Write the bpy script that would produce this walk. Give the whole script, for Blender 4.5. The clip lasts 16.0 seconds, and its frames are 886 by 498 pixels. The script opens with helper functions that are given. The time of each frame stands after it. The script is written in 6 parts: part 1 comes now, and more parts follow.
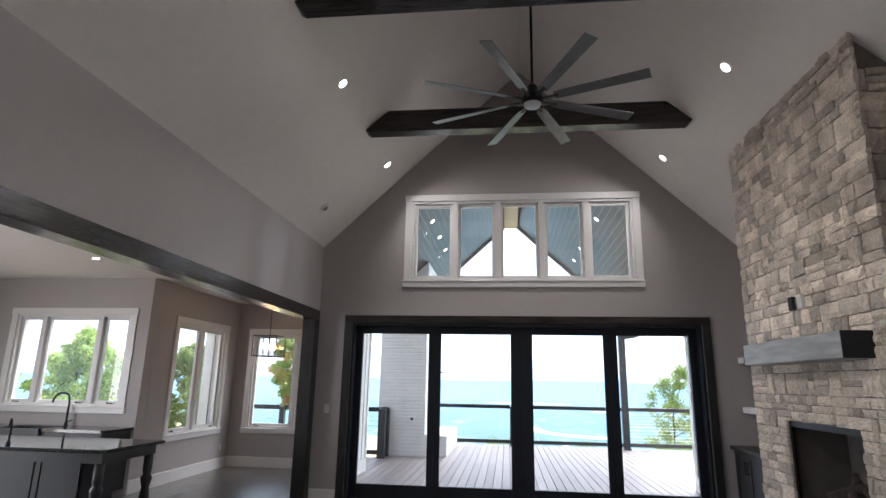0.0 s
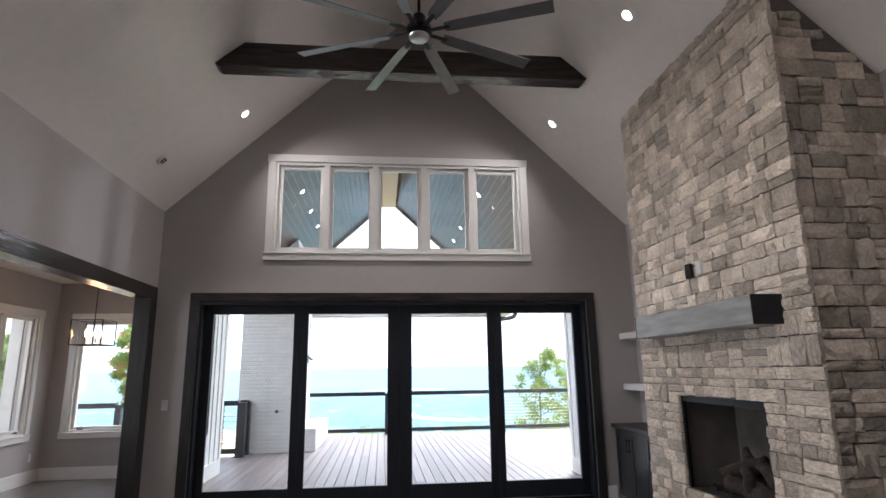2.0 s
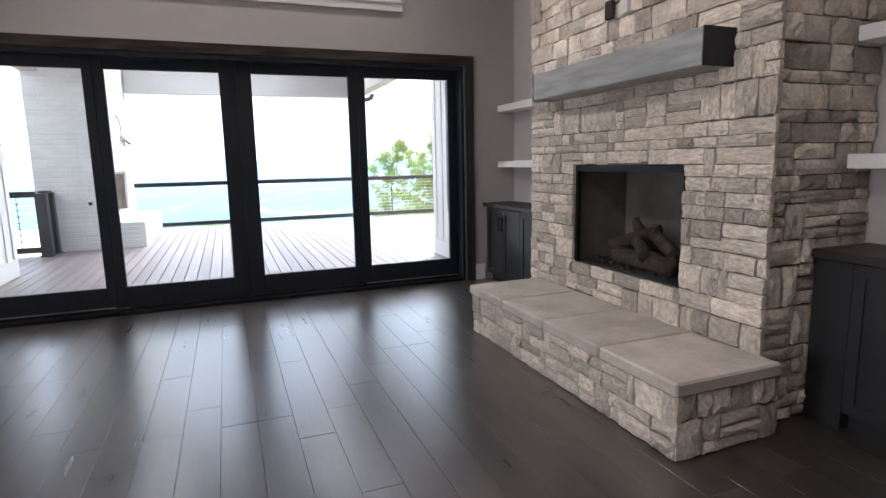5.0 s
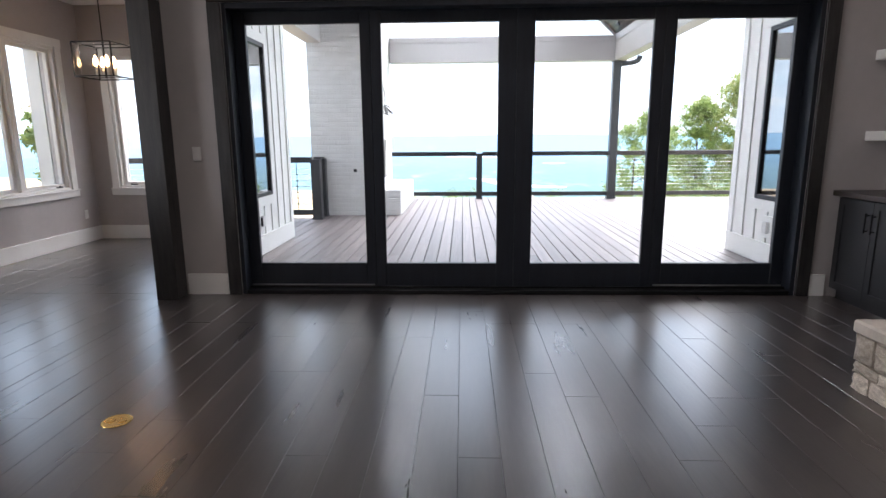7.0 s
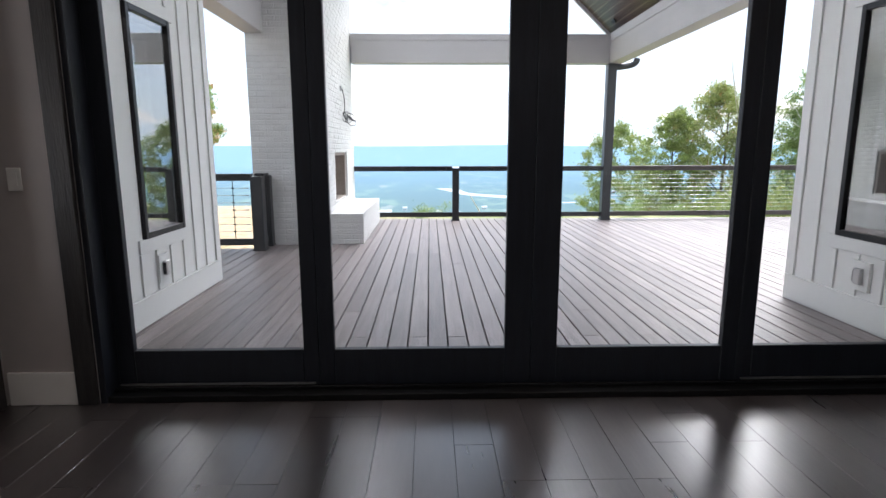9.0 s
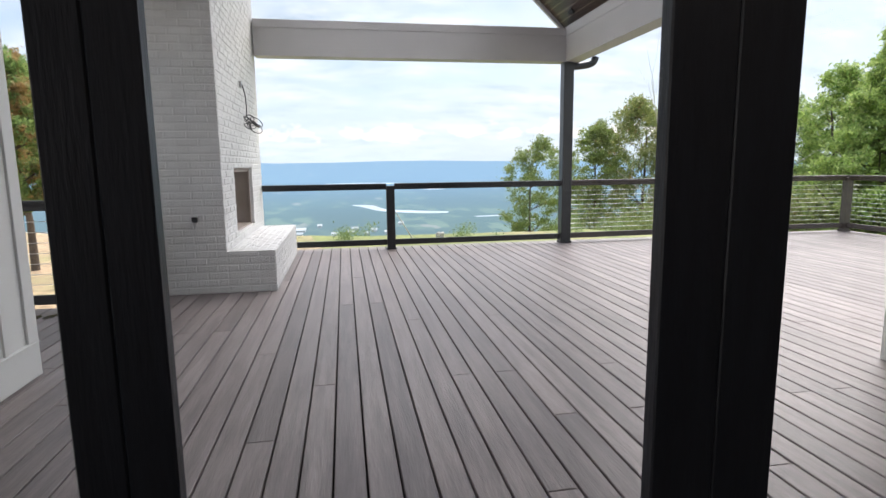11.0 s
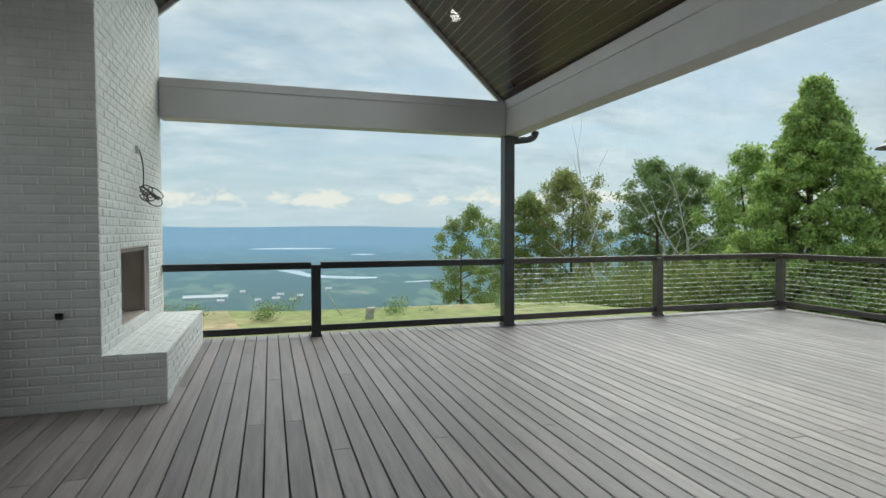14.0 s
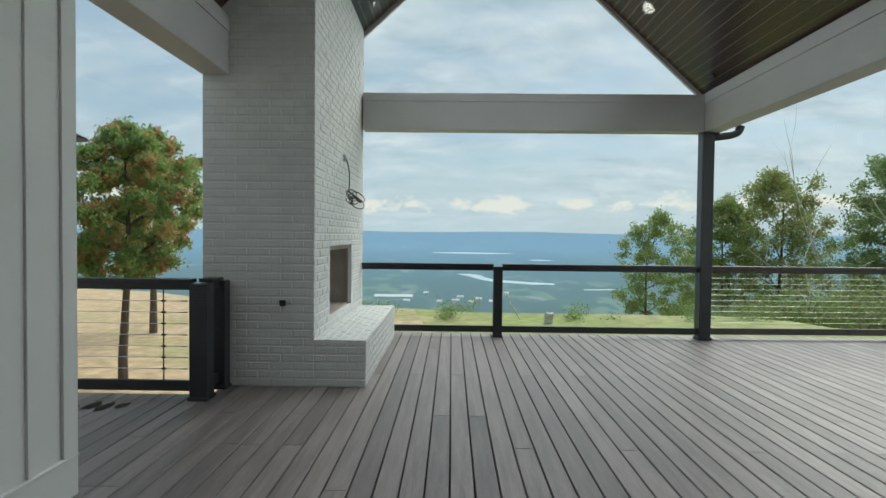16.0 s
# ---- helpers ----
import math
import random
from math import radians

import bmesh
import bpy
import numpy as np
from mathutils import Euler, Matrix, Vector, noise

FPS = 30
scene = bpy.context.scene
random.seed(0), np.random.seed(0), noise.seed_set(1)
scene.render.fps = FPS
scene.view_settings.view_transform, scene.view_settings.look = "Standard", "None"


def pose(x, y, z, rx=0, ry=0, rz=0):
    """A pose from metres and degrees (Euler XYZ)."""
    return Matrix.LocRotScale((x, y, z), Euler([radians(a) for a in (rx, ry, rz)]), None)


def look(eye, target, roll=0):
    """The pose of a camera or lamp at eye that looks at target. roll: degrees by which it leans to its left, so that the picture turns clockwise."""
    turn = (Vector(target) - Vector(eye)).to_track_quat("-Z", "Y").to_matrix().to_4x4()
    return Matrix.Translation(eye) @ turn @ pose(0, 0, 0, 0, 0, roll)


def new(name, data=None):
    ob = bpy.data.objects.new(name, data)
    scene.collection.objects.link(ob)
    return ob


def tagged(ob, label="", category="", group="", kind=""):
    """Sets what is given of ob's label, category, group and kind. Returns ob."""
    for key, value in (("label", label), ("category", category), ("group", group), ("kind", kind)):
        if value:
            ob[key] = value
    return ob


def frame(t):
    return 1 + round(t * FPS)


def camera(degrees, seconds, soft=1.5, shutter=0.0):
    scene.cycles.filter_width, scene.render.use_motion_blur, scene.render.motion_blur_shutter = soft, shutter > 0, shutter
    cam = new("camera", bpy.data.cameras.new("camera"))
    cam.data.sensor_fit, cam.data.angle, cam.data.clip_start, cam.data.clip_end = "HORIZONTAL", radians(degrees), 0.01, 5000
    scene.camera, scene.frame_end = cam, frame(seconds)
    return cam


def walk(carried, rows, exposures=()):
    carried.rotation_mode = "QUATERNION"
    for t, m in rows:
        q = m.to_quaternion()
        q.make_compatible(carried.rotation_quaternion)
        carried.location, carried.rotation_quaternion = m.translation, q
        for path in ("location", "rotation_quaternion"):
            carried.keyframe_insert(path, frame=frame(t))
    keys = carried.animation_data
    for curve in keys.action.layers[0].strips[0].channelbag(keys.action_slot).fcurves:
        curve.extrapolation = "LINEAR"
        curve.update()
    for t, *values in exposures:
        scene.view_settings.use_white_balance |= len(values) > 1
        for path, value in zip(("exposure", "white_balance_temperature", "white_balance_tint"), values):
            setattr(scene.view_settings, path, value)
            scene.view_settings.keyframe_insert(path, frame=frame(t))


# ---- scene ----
cam = camera(76.8, 16.0)
PATH = [
    (0, (0.3, -0.186, 1.637), (0.076, 1.746, 2.102), 1.1),
    (0.5, (0.278, 0.013, 1.683), (0.099, 1.902, 2.313), 1.5),
    (1, (0.227, 0.215, 1.711), (0.116, 2.092, 2.393), 1.3),
    (1.5, (0.251, 0.464, 1.651), (0.258, 2.372, 2.25), 0.4),
    (2, (0.284, 0.714, 1.601), (0.498, 2.657, 2.025), -0.9),
    (2.5, (0.223, 0.933, 1.531), (0.738, 2.855, 1.728), -2.0),
    (3, (0.209, 1.082, 1.491), (1.03, 2.906, 1.47), -2.5),
    (3.2, (0.231, 1.119, 1.462), (1.141, 2.898, 1.383), -2.5),
    (5.3, (0.345, 1.94, 1.405), (0.93, 3.82, 1.045), -1.2),
    (5.5, (0.301, 2.041, 1.418), (0.744, 3.952, 1.027), -1.0),
    (6, (0.237, 2.303, 1.43), (0.38, 4.259, 1.04), -0.6),
    (6.5, (0.134, 2.625, 1.383), (0.108, 4.587, 0.996), -0.4),
    (7, (0.051, 2.986, 1.363), (-0.019, 4.947, 0.976), -0.4),
    (7.5, (0.026, 3.44, 1.382), (-0.009, 5.403, 1.002), -0.5),
    (8, (-0.047, 3.915, 1.381), (-0.031, 5.883, 1.024), -0.5),
    (8.2, (-0.055, 4.072, 1.397), (-0.031, 6.04, 1.042), -0.4),
    (10.5, (-0.231, 6.417, 1.403), (-0.023, 8.38, 1.082), -0.4),
    (11, (-0.304, 6.859, 1.363), (0.035, 8.807, 1.064), -0.7),
    (11.5, (-0.313, 7.243, 1.411), (0.183, 9.16, 1.135), -0.6),
    (12, (-0.317, 7.56, 1.476), (0.329, 9.437, 1.234), -0.4),
    (12.5, (-0.264, 7.665, 1.495), (0.491, 9.507, 1.307), -0.3),
    (13, (-0.194, 7.745, 1.532), (0.584, 9.583, 1.392), -0.2),
    (13.5, (-0.177, 7.77, 1.54), (0.539, 9.635, 1.441), -0.1),
    (14, (-0.197, 7.787, 1.531), (0.394, 9.697, 1.463), -0.1),
    (14.5, (-0.191, 7.776, 1.537), (0.243, 9.728, 1.483), -0.2),
    (15, (-0.196, 7.783, 1.524), (0.081, 9.763, 1.479), -0.1),
    (15.5, (-0.22, 7.787, 1.497), (-0.092, 9.782, 1.457), 0.1),
    (16, (-0.256, 7.802, 1.488), (-0.287, 9.801, 1.438), 0.6),
]
EXPOSURES = [(0, 2.15, 5900, 14), (1.3, 2.4, 5950, 14), (3.0, 2.05, 6000, 17), (5.5, 2.54, 6000, 16), (8.0, 1.95, 6100, 16), (10.3, 1.15, 6250, 15), (11.0, 1.02, 6400, 16), (11.5, 1.0, 6450, 14),
             (12.0, 0.84, 6400, 7), (13.0, 0.55, 6250, 1), (16.0, 0.38, 6250, 1)]
walk(cam, [(t, look(eye, target, roll)) for t, eye, target, roll in PATH], EXPOSURES)

# ---- world and light ----
RIDGE_X, RIDGE_Z, SLOPE = 0.52, 6.41, 0.95
DECK = -0.03

world = bpy.data.worlds.new("sky")
scene.world = world
world.use_nodes = True
wn, wl = world.node_tree.nodes, world.node_tree.links
wn.clear()


def wnode(kind, **values):
    n = wn.new(kind)
    for k, v in values.items():
        n.inputs[k].default_value = v
    return n


w_out, w_bg = wnode("ShaderNodeOutputWorld"), wnode("ShaderNodeBackground", Strength=0.086)
w_sky = wn.new("ShaderNodeTexSky")
w_sky.sky_type, w_sky.sun_disc = "NISHITA", False
w_sky.sun_elevation, w_sky.sun_rotation = radians(50), radians(38)
w_sky.dust_density = 2.0
w_co = wn.new("ShaderNodeTexCoord")
w_sep = wn.new("ShaderNodeSeparateXYZ")
wl.new(w_co.outputs["Generated"], w_sep.inputs[0])
# cloud layers lie on a flat ceiling: divide the direction by its height
w_h = wn.new("ShaderNodeMath")
w_h.operation, w_h.inputs[1].default_value = "MAXIMUM", 0.0
wl.new(w_sep.outputs[2], w_h.inputs[0])
w_h2 = wn.new("ShaderNodeMath")
w_h2.operation, w_h2.inputs[1].default_value = "ADD", 0.26
wl.new(w_h.outputs[0], w_h2.inputs[0])
w_div = wn.new("ShaderNodeVectorMath")
w_div.operation = "DIVIDE"
wl.new(w_co.outputs["Generated"], w_div.inputs[0])
w_cmb = wn.new("ShaderNodeCombineXYZ")
for i in range(2):
    wl.new(w_h2.outputs[0], w_cmb.inputs[i])
w_cmb.inputs[2].default_value = 1.0
wl.new(w_cmb.outputs[0], w_div.inputs[1])
w_map = wn.new("ShaderNodeMapping")
w_map.inputs["Scale"].default_value = (0.8, 1.3, 0.0)
w_map.inputs["Rotation"].default_value = (0, 0, 0.35)
wl.new(w_div.outputs[0], w_map.inputs[0])
w_n1 = wnode("ShaderNodeTexNoise", Scale=1.5, Detail=8.0, Roughness=0.58, Distortion=0.3)
wl.new(w_map.outputs[0], w_n1.inputs["Vector"])
w_r1 = wn.new("ShaderNodeValToRGB")
w_r1.color_ramp.elements[0].position, w_r1.color_ramp.elements[1].position = 0.37, 0.60
wl.new(w_n1.outputs[0], w_r1.inputs[0])
w_n2 = wnode("ShaderNodeTexNoise", Scale=4.6, Detail=8.0, Roughness=0.6)
wl.new(w_map.outputs[0], w_n2.inputs["Vector"])
w_r2 = wn.new("ShaderNodeValToRGB")
w_r2.color_ramp.elements[0].color = (3.9, 4.8, 5.6, 1)
w_r2.color_ramp.elements[1].color = (7.6, 7.9, 8.1, 1)
w_r2.color_ramp.elements[0].position, w_r2.color_ramp.elements[1].position = 0.30, 0.66
wl.new(w_n2.outputs[0], w_r2.inputs[0])
w_gap = wn.new("ShaderNodeMixRGB")
w_gap.inputs[0].default_value = 0.55
w_gap.inputs[2].default_value = (4.6, 5.9, 7.0, 1)
wl.new(w_sky.outputs[0], w_gap.inputs[1])
w_mix = wn.new("ShaderNodeMixRGB")
wl.new(w_r1.outputs[0], w_mix.inputs[0])
wl.new(w_gap.outputs[0], w_mix.inputs[1])
wl.new(w_r2.outputs[0], w_mix.inputs[2])
# a bank of cumulus low over the horizon
w_map3 = wn.new("ShaderNodeMapping")
w_map3.inputs["Scale"].default_value = (15.0, 15.0, 30.0)
wl.new(w_co.outputs["Generated"], w_map3.inputs[0])
w_n3 = wnode("ShaderNodeTexNoise", Scale=1.0, Detail=9.0, Roughness=0.62)
wl.new(w_map3.outputs[0], w_n3.inputs["Vector"])
w_band = wn.new("ShaderNodeValToRGB")
cr = w_band.color_ramp
cr.elements[0].position, cr.elements[0].color = 0.0, (0.16, 0.16, 0.16, 1)
cr.elements[1].position, cr.elements[1].color = 0.035, (0.30, 0.30, 0.30, 1)
for p, v in ((0.055, 0.50), (0.085, 0.22), (0.12, 0.0)):
    cr.elements.new(p).color = (v, v, v, 1)
wl.new(w_sep.outputs[2], w_band.inputs[0])
w_add = wn.new("ShaderNodeMath")
w_add.operation = "ADD"
wl.new(w_n3.outputs[0], w_add.inputs[0])
wl.new(w_band.outputs[0], w_add.inputs[1])
w_r3 = wn.new("ShaderNodeValToRGB")
w_r3.color_ramp.elements[0].position, w_r3.color_ramp.elements[1].position = 0.90, 1.10
wl.new(w_add.outputs[0], w_r3.inputs[0])
w_mix2 = wn.new("ShaderNodeMixRGB")
w_mix2.inputs[2].default_value = (8.3, 7.9, 7.3, 1)
wl.new(w_r3.outputs[0], w_mix2.inputs[0])
# pale haze along the horizon
w_low = wn.new("ShaderNodeValToRGB")
w_low.color_ramp.elements[0].position, w_low.color_ramp.elements[0].color = 0.0, (0.75, 0.75, 0.75, 1)
w_low.color_ramp.elements[1].position, w_low.color_ramp.elements[1].color = 0.16, (0, 0, 0, 1)
wl.new(w_sep.outputs[2], w_low.inputs[0])
w_mix3 = wn.new("ShaderNodeMixRGB")
w_mix3.inputs[2].default_value = (5.6, 6.5, 7.1, 1)
wl.new(w_low.outputs[0], w_mix3.inputs[0])
wl.new(w_mix.outputs[0], w_mix3.inputs[1])
wl.new(w_mix3.outputs[0], w_mix2.inputs[1])
wl.new(w_mix2.outputs[0], w_bg.inputs[0])
wl.new(w_bg.outputs[0], w_out.inputs[0])

sun = new("sun", bpy.data.lights.new("sun", "SUN"))
sun.data.energy, sun.data.angle, sun.data.color = 3.1, radians(50), (1.0, 0.95, 0.88)
sun.matrix_basis = pose(0, 0, 60, -40, 0, -38)

# ---- materials ----


def material(name, colour, rough=0.5, metal=0.0, colour2=None, scale=6.0, stretch=(1, 1, 1), bump=0.0, bump_scale=40.0, detail=6.0,
             ran=0.0, island=0.0, spread=(0.35, 0.65), rough2=None, spec=None, coat=0.0, coords="Object", bump_stretch=None, dist=0.01, fine=0.0):
    """One surface: two colours through noise, fine grain, relief, and a difference from piece to piece."""
    m = bpy.data.materials.new(name)
    m.use_nodes = True
    nt = m.node_tree
    b = nt.nodes["Principled BSDF"]
    b.inputs["Roughness"].default_value, b.inputs["Metallic"].default_value = rough, metal
    if spec is not None:
        b.inputs["Specular IOR Level"].default_value = spec
    if coat:
        b.inputs["Coat Weight"].default_value, b.inputs["Coat Roughness"].default_value = coat, 0.24

    def node(kind):
        return nt.nodes.new(kind)

    co = node("ShaderNodeTexCoord")
    place = node("ShaderNodeNewGeometry").outputs["Position"] if coords == "World" else co.outputs[coords]
    mp = node("ShaderNodeMapping")
    mp.inputs["Scale"].default_value = stretch
    if ran:
        oi = node("ShaderNodeObjectInfo")
        off = node("ShaderNodeVectorMath")
        off.operation = "SCALE"
        off.inputs[0].default_value = (13.0, 7.0, 29.0)
        nt.links.new(oi.outputs["Random"], off.inputs["Scale"])
        add = node("ShaderNodeVectorMath")
        nt.links.new(place, add.inputs[0])
        nt.links.new(off.outputs[0], add.inputs[1])
        nt.links.new(add.outputs[0], mp.inputs[0])
    else:
        nt.links.new(place, mp.inputs[0])
    no = node("ShaderNodeTexNoise")
    no.inputs["Scale"].default_value, no.inputs["Detail"].default_value = scale, detail
    nt.links.new(mp.outputs[0], no.inputs["Vector"])
    ramp = node("ShaderNodeValToRGB")
    c2 = colour2 or tuple(c * 0.86 for c in colour)
    ramp.color_ramp.elements[0].position, ramp.color_ramp.elements[1].position = spread
    ramp.color_ramp.elements[0].color, ramp.color_ramp.elements[1].color = (*c2, 1), (*colour, 1)
    nt.links.new(no.outputs[0], ramp.inputs[0])
    out = ramp.outputs[0]
    if fine:
        nf = node("ShaderNodeTexNoise")
        nf.inputs["Scale"].default_value, nf.inputs["Detail"].default_value = scale * 9, 4.0
        nt.links.new(mp.outputs[0], nf.inputs["Vector"])
        mf = node("ShaderNodeMapRange")
        mf.inputs["From Min"].default_value, mf.inputs["From Max"].default_value = 0.3, 0.7
        mf.inputs["To Min"].default_value, mf.inputs["To Max"].default_value = 1 - fine, 1 + fine
        nt.links.new(nf.outputs[0], mf.inputs["Value"])
        mm = node("ShaderNodeVectorMath")
        mm.operation = "SCALE"
        nt.links.new(out, mm.inputs[0])
        nt.links.new(mf.outputs[0], mm.inputs["Scale"])
        out = mm.outputs[0]
    for amount, source in ((ran, "object"), (island, "island")):
        if amount:
            rnd = node("ShaderNodeObjectInfo").outputs["Random"] if source == "object" else node("ShaderNodeNewGeometry").outputs["Random Per Island"]
            mr = node("ShaderNodeMapRange")
            mr.inputs["To Min"].default_value, mr.inputs["To Max"].default_value = 1 - amount, 1 + amount
            nt.links.new(rnd, mr.inputs["Value"])
            mm = node("ShaderNodeVectorMath")
            mm.operation = "SCALE"
            nt.links.new(out, mm.inputs[0])
            nt.links.new(mr.outputs[0], mm.inputs["Scale"])
            out = mm.outputs[0]
    nt.links.new(out, b.inputs["Base Color"])
    if rough2 is not None:
        mr = node("ShaderNodeMapRange")
        mr.inputs["From Min"].default_value, mr.inputs["From Max"].default_value = 0.3, 0.7
        mr.inputs["To Min"].default_value, mr.inputs["To Max"].default_value = rough2, rough
        nt.links.new(no.outputs[0], mr.inputs["Value"])
        nt.links.new(mr.outputs[0], b.inputs["Roughness"])
    if bump:
        nb = node("ShaderNodeTexNoise")
        nb.inputs["Scale"].default_value, nb.inputs["Detail"].default_value = bump_scale, 5.0
        if bump_stretch:
            mb = node("ShaderNodeMapping")
            mb.inputs["Scale"].default_value = bump_stretch
            nt.links.new(place, mb.inputs[0])
            nt.links.new(mb.outputs[0], nb.inputs["Vector"])
        else:
            nt.links.new(mp.outputs[0], nb.inputs["Vector"])
        bp = node("ShaderNodeBump")
        bp.inputs["Strength"].default_value, bp.inputs["Distance"].default_value = bump, dist
        nt.links.new(nb.outputs[0], bp.inputs["Height"])
        nt.links.new(bp.outputs[0], b.inputs["Normal"])
    return m


def glowing(name, colour, strength):
    m = bpy.data.materials.new(name)
    m.use_nodes = True
    b = m.node_tree.nodes["Principled BSDF"]
    b.inputs["Base Color"].default_value = (*colour, 1)
    b.inputs["Emission Color"].default_value, b.inputs["Emission Strength"].default_value = (*colour, 1), strength
    return m


def clear_glass(name, tint=(1, 1, 1), rough=0.0, sheen=0.035):
    m = bpy.data.materials.new(name)
    m.use_nodes = True
    nt = m.node_tree
    nt.nodes.clear()
    o, mx = nt.nodes.new("ShaderNodeOutputMaterial"), nt.nodes.new("ShaderNodeMixShader")
    tr, gl, lw = nt.nodes.new("ShaderNodeBsdfTransparent"), nt.nodes.new("ShaderNodeBsdfGlossy"), nt.nodes.new("ShaderNodeLayerWeight")
    tr.inputs[0].default_value, gl.inputs["Roughness"].default_value, lw.inputs[0].default_value = (*tint, 1), rough, 0.5
    pw, ad = nt.nodes.new("ShaderNodeMath"), nt.nodes.new("ShaderNodeMath")
    pw.operation, pw.inputs[1].default_value = "POWER", 4.5
    ad.operation, ad.inputs[1].default_value, ad.inputs[2].default_value = "MULTIPLY_ADD", 0.80, sheen
    nt.links.new(lw.outputs["Facing"], pw.inputs[0])
    nt.links.new(pw.outputs[0], ad.inputs[0])
    nt.links.new(ad.outputs[0], mx.inputs[0])
    nt.links.new(tr.outputs[0], mx.inputs[1])
    nt.links.new(gl.outputs[0], mx.inputs[2])
    nt.links.new(mx.outputs[0], o.inputs[0])
    return m


WALL = material("wall_paint", (0.43, 0.40, 0.39), 0.6, scale=1.4, colour2=(0.415, 0.385, 0.375), bump=0.04, bump_scale=160, fine=0.02)
CEIL = material("ceiling_paint", (0.85, 0.81, 0.77), 0.75, scale=1.1, colour2=(0.82, 0.78, 0.74), bump=0.05, bump_scale=140, fine=0.02)
TRIM = material("white_trim_paint", (0.78, 0.77, 0.75), 0.35, scale=3, colour2=(0.74, 0.73, 0.71), bump=0.02, bump_scale=60)
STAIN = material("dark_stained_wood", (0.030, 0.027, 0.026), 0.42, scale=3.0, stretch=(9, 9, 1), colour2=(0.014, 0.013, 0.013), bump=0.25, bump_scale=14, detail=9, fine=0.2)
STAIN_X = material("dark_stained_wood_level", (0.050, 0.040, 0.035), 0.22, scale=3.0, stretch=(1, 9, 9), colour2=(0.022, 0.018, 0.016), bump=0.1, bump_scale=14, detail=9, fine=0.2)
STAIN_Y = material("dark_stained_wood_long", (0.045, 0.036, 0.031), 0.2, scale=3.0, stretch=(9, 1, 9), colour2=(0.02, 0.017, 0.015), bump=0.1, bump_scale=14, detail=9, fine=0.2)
DOORBLACK = material("door_dark_finish", (0.011, 0.014, 0.021), 0.45, scale=3.0, stretch=(9, 9, 1), colour2=(0.007, 0.009, 0.014), bump=0.15, bump_scale=14, fine=0.15)
FLOOR = material("dark_plank", (0.052, 0.042, 0.039), 0.33, scale=1.6, stretch=(5, 0.6, 1), colour2=(0.031, 0.025, 0.024), ran=0.22, bump=0.07, bump_scale=5, bump_stretch=(9, 1.2, 1), rough2=0.27, fine=0.08, detail=4, spec=1.0, coat=0.75)
FLOOR_FAR = material("dark_plank_far", (0.052, 0.042, 0.039), 0.33, scale=1.6, stretch=(5, 0.6, 1), colour2=(0.031, 0.025, 0.024), island=0.22, bump=0.07, bump_scale=5, bump_stretch=(9, 1.2, 1), rough2=0.27, fine=0.08, detail=4, spec=1.0, coat=0.75, coords="World")
GAP = material("dark_gap", (0.012, 0.010, 0.009), 0.9)
STONE = material("pale_ledge_stone", (0.70, 0.62, 0.525), 0.85, scale=5.0, colour2=(0.47, 0.405, 0.335), ran=0.34, bump=0.55, bump_scale=18, detail=9, dist=0.022, fine=0.16)
STONE_FAR = material("pale_ledge_stone_far", (0.70, 0.62, 0.525), 0.85, scale=5.0, colour2=(0.47, 0.405, 0.335), island=0.34, bump=0.55, bump_scale=18, detail=9, dist=0.022, fine=0.16, coords="World")
MORTAR = material("grey_mortar", (0.20, 0.18, 0.16), 0.95, scale=20, bump=0.5, bump_scale=60)
SLAB = material("honed_limestone", (0.54, 0.485, 0.425), 0.75, scale=3.5, colour2=(0.40, 0.355, 0.305), ran=0.06, bump=0.25, bump_scale=22, fine=0.06)
BRICK = material("white_painted_brick", (0.66, 0.66, 0.65), 0.55, scale=7.0, colour2=(0.60, 0.60, 0.59), ran=0.05, bump=0.5, bump_scale=30, dist=0.012, fine=0.04)
BRICK_FAR = material("white_painted_brick_far", (0.66, 0.66, 0.65), 0.55, scale=7.0, colour2=(0.60, 0.60, 0.59), island=0.05, bump=0.5, bump_scale=30, dist=0.012, fine=0.04, coords="World")
BRICKJOINT = material("white_painted_mortar", (0.65, 0.65, 0.64), 0.7, scale=9, bump=0.5, bump_scale=40)
SIDING = material("white_board_paint", (0.72, 0.72, 0.70), 0.5, scale=2.5, colour2=(0.68, 0.68, 0.66), bump=0.06, bump_scale=50, stretch=(1, 1, 0.3))
BEAMPAINT = material("grey_beam_paint", (0.46, 0.455, 0.455), 0.5, scale=2.5, colour2=(0.42, 0.415, 0.415), bump=0.08, bump_scale=40)
DECKM = material("composite_deck_board", (0.235, 0.198, 0.19), 0.46, scale=2.0, stretch=(10, 0.8, 1), colour2=(0.150, 0.124, 0.120), ran=0.23, bump=0.35, bump_scale=8, bump_stretch=(14, 1.0, 1), rough2=0.38, fine=0.16, detail=9)
RAIL = material("black_rail_paint", (0.022, 0.024, 0.027), 0.35, scale=4, colour2=(0.016, 0.018, 0.02), bump=0.1, bump_scale=30)
RAILBROWN = material("weathered_brown_rail", (0.085, 0.068, 0.058), 0.5, scale=5, colour2=(0.06, 0.048, 0.042), bump=0.15, bump_scale=30)
STEEL = material("stainless_cable", (0.78, 0.78, 0.76), 0.4, 0.35)
CAB = material("black_cabinet_paint", (0.020, 0.020, 0.022), 0.4, scale=3, colour2=(0.016, 0.016, 0.018), bump=0.05, bump_scale=60)
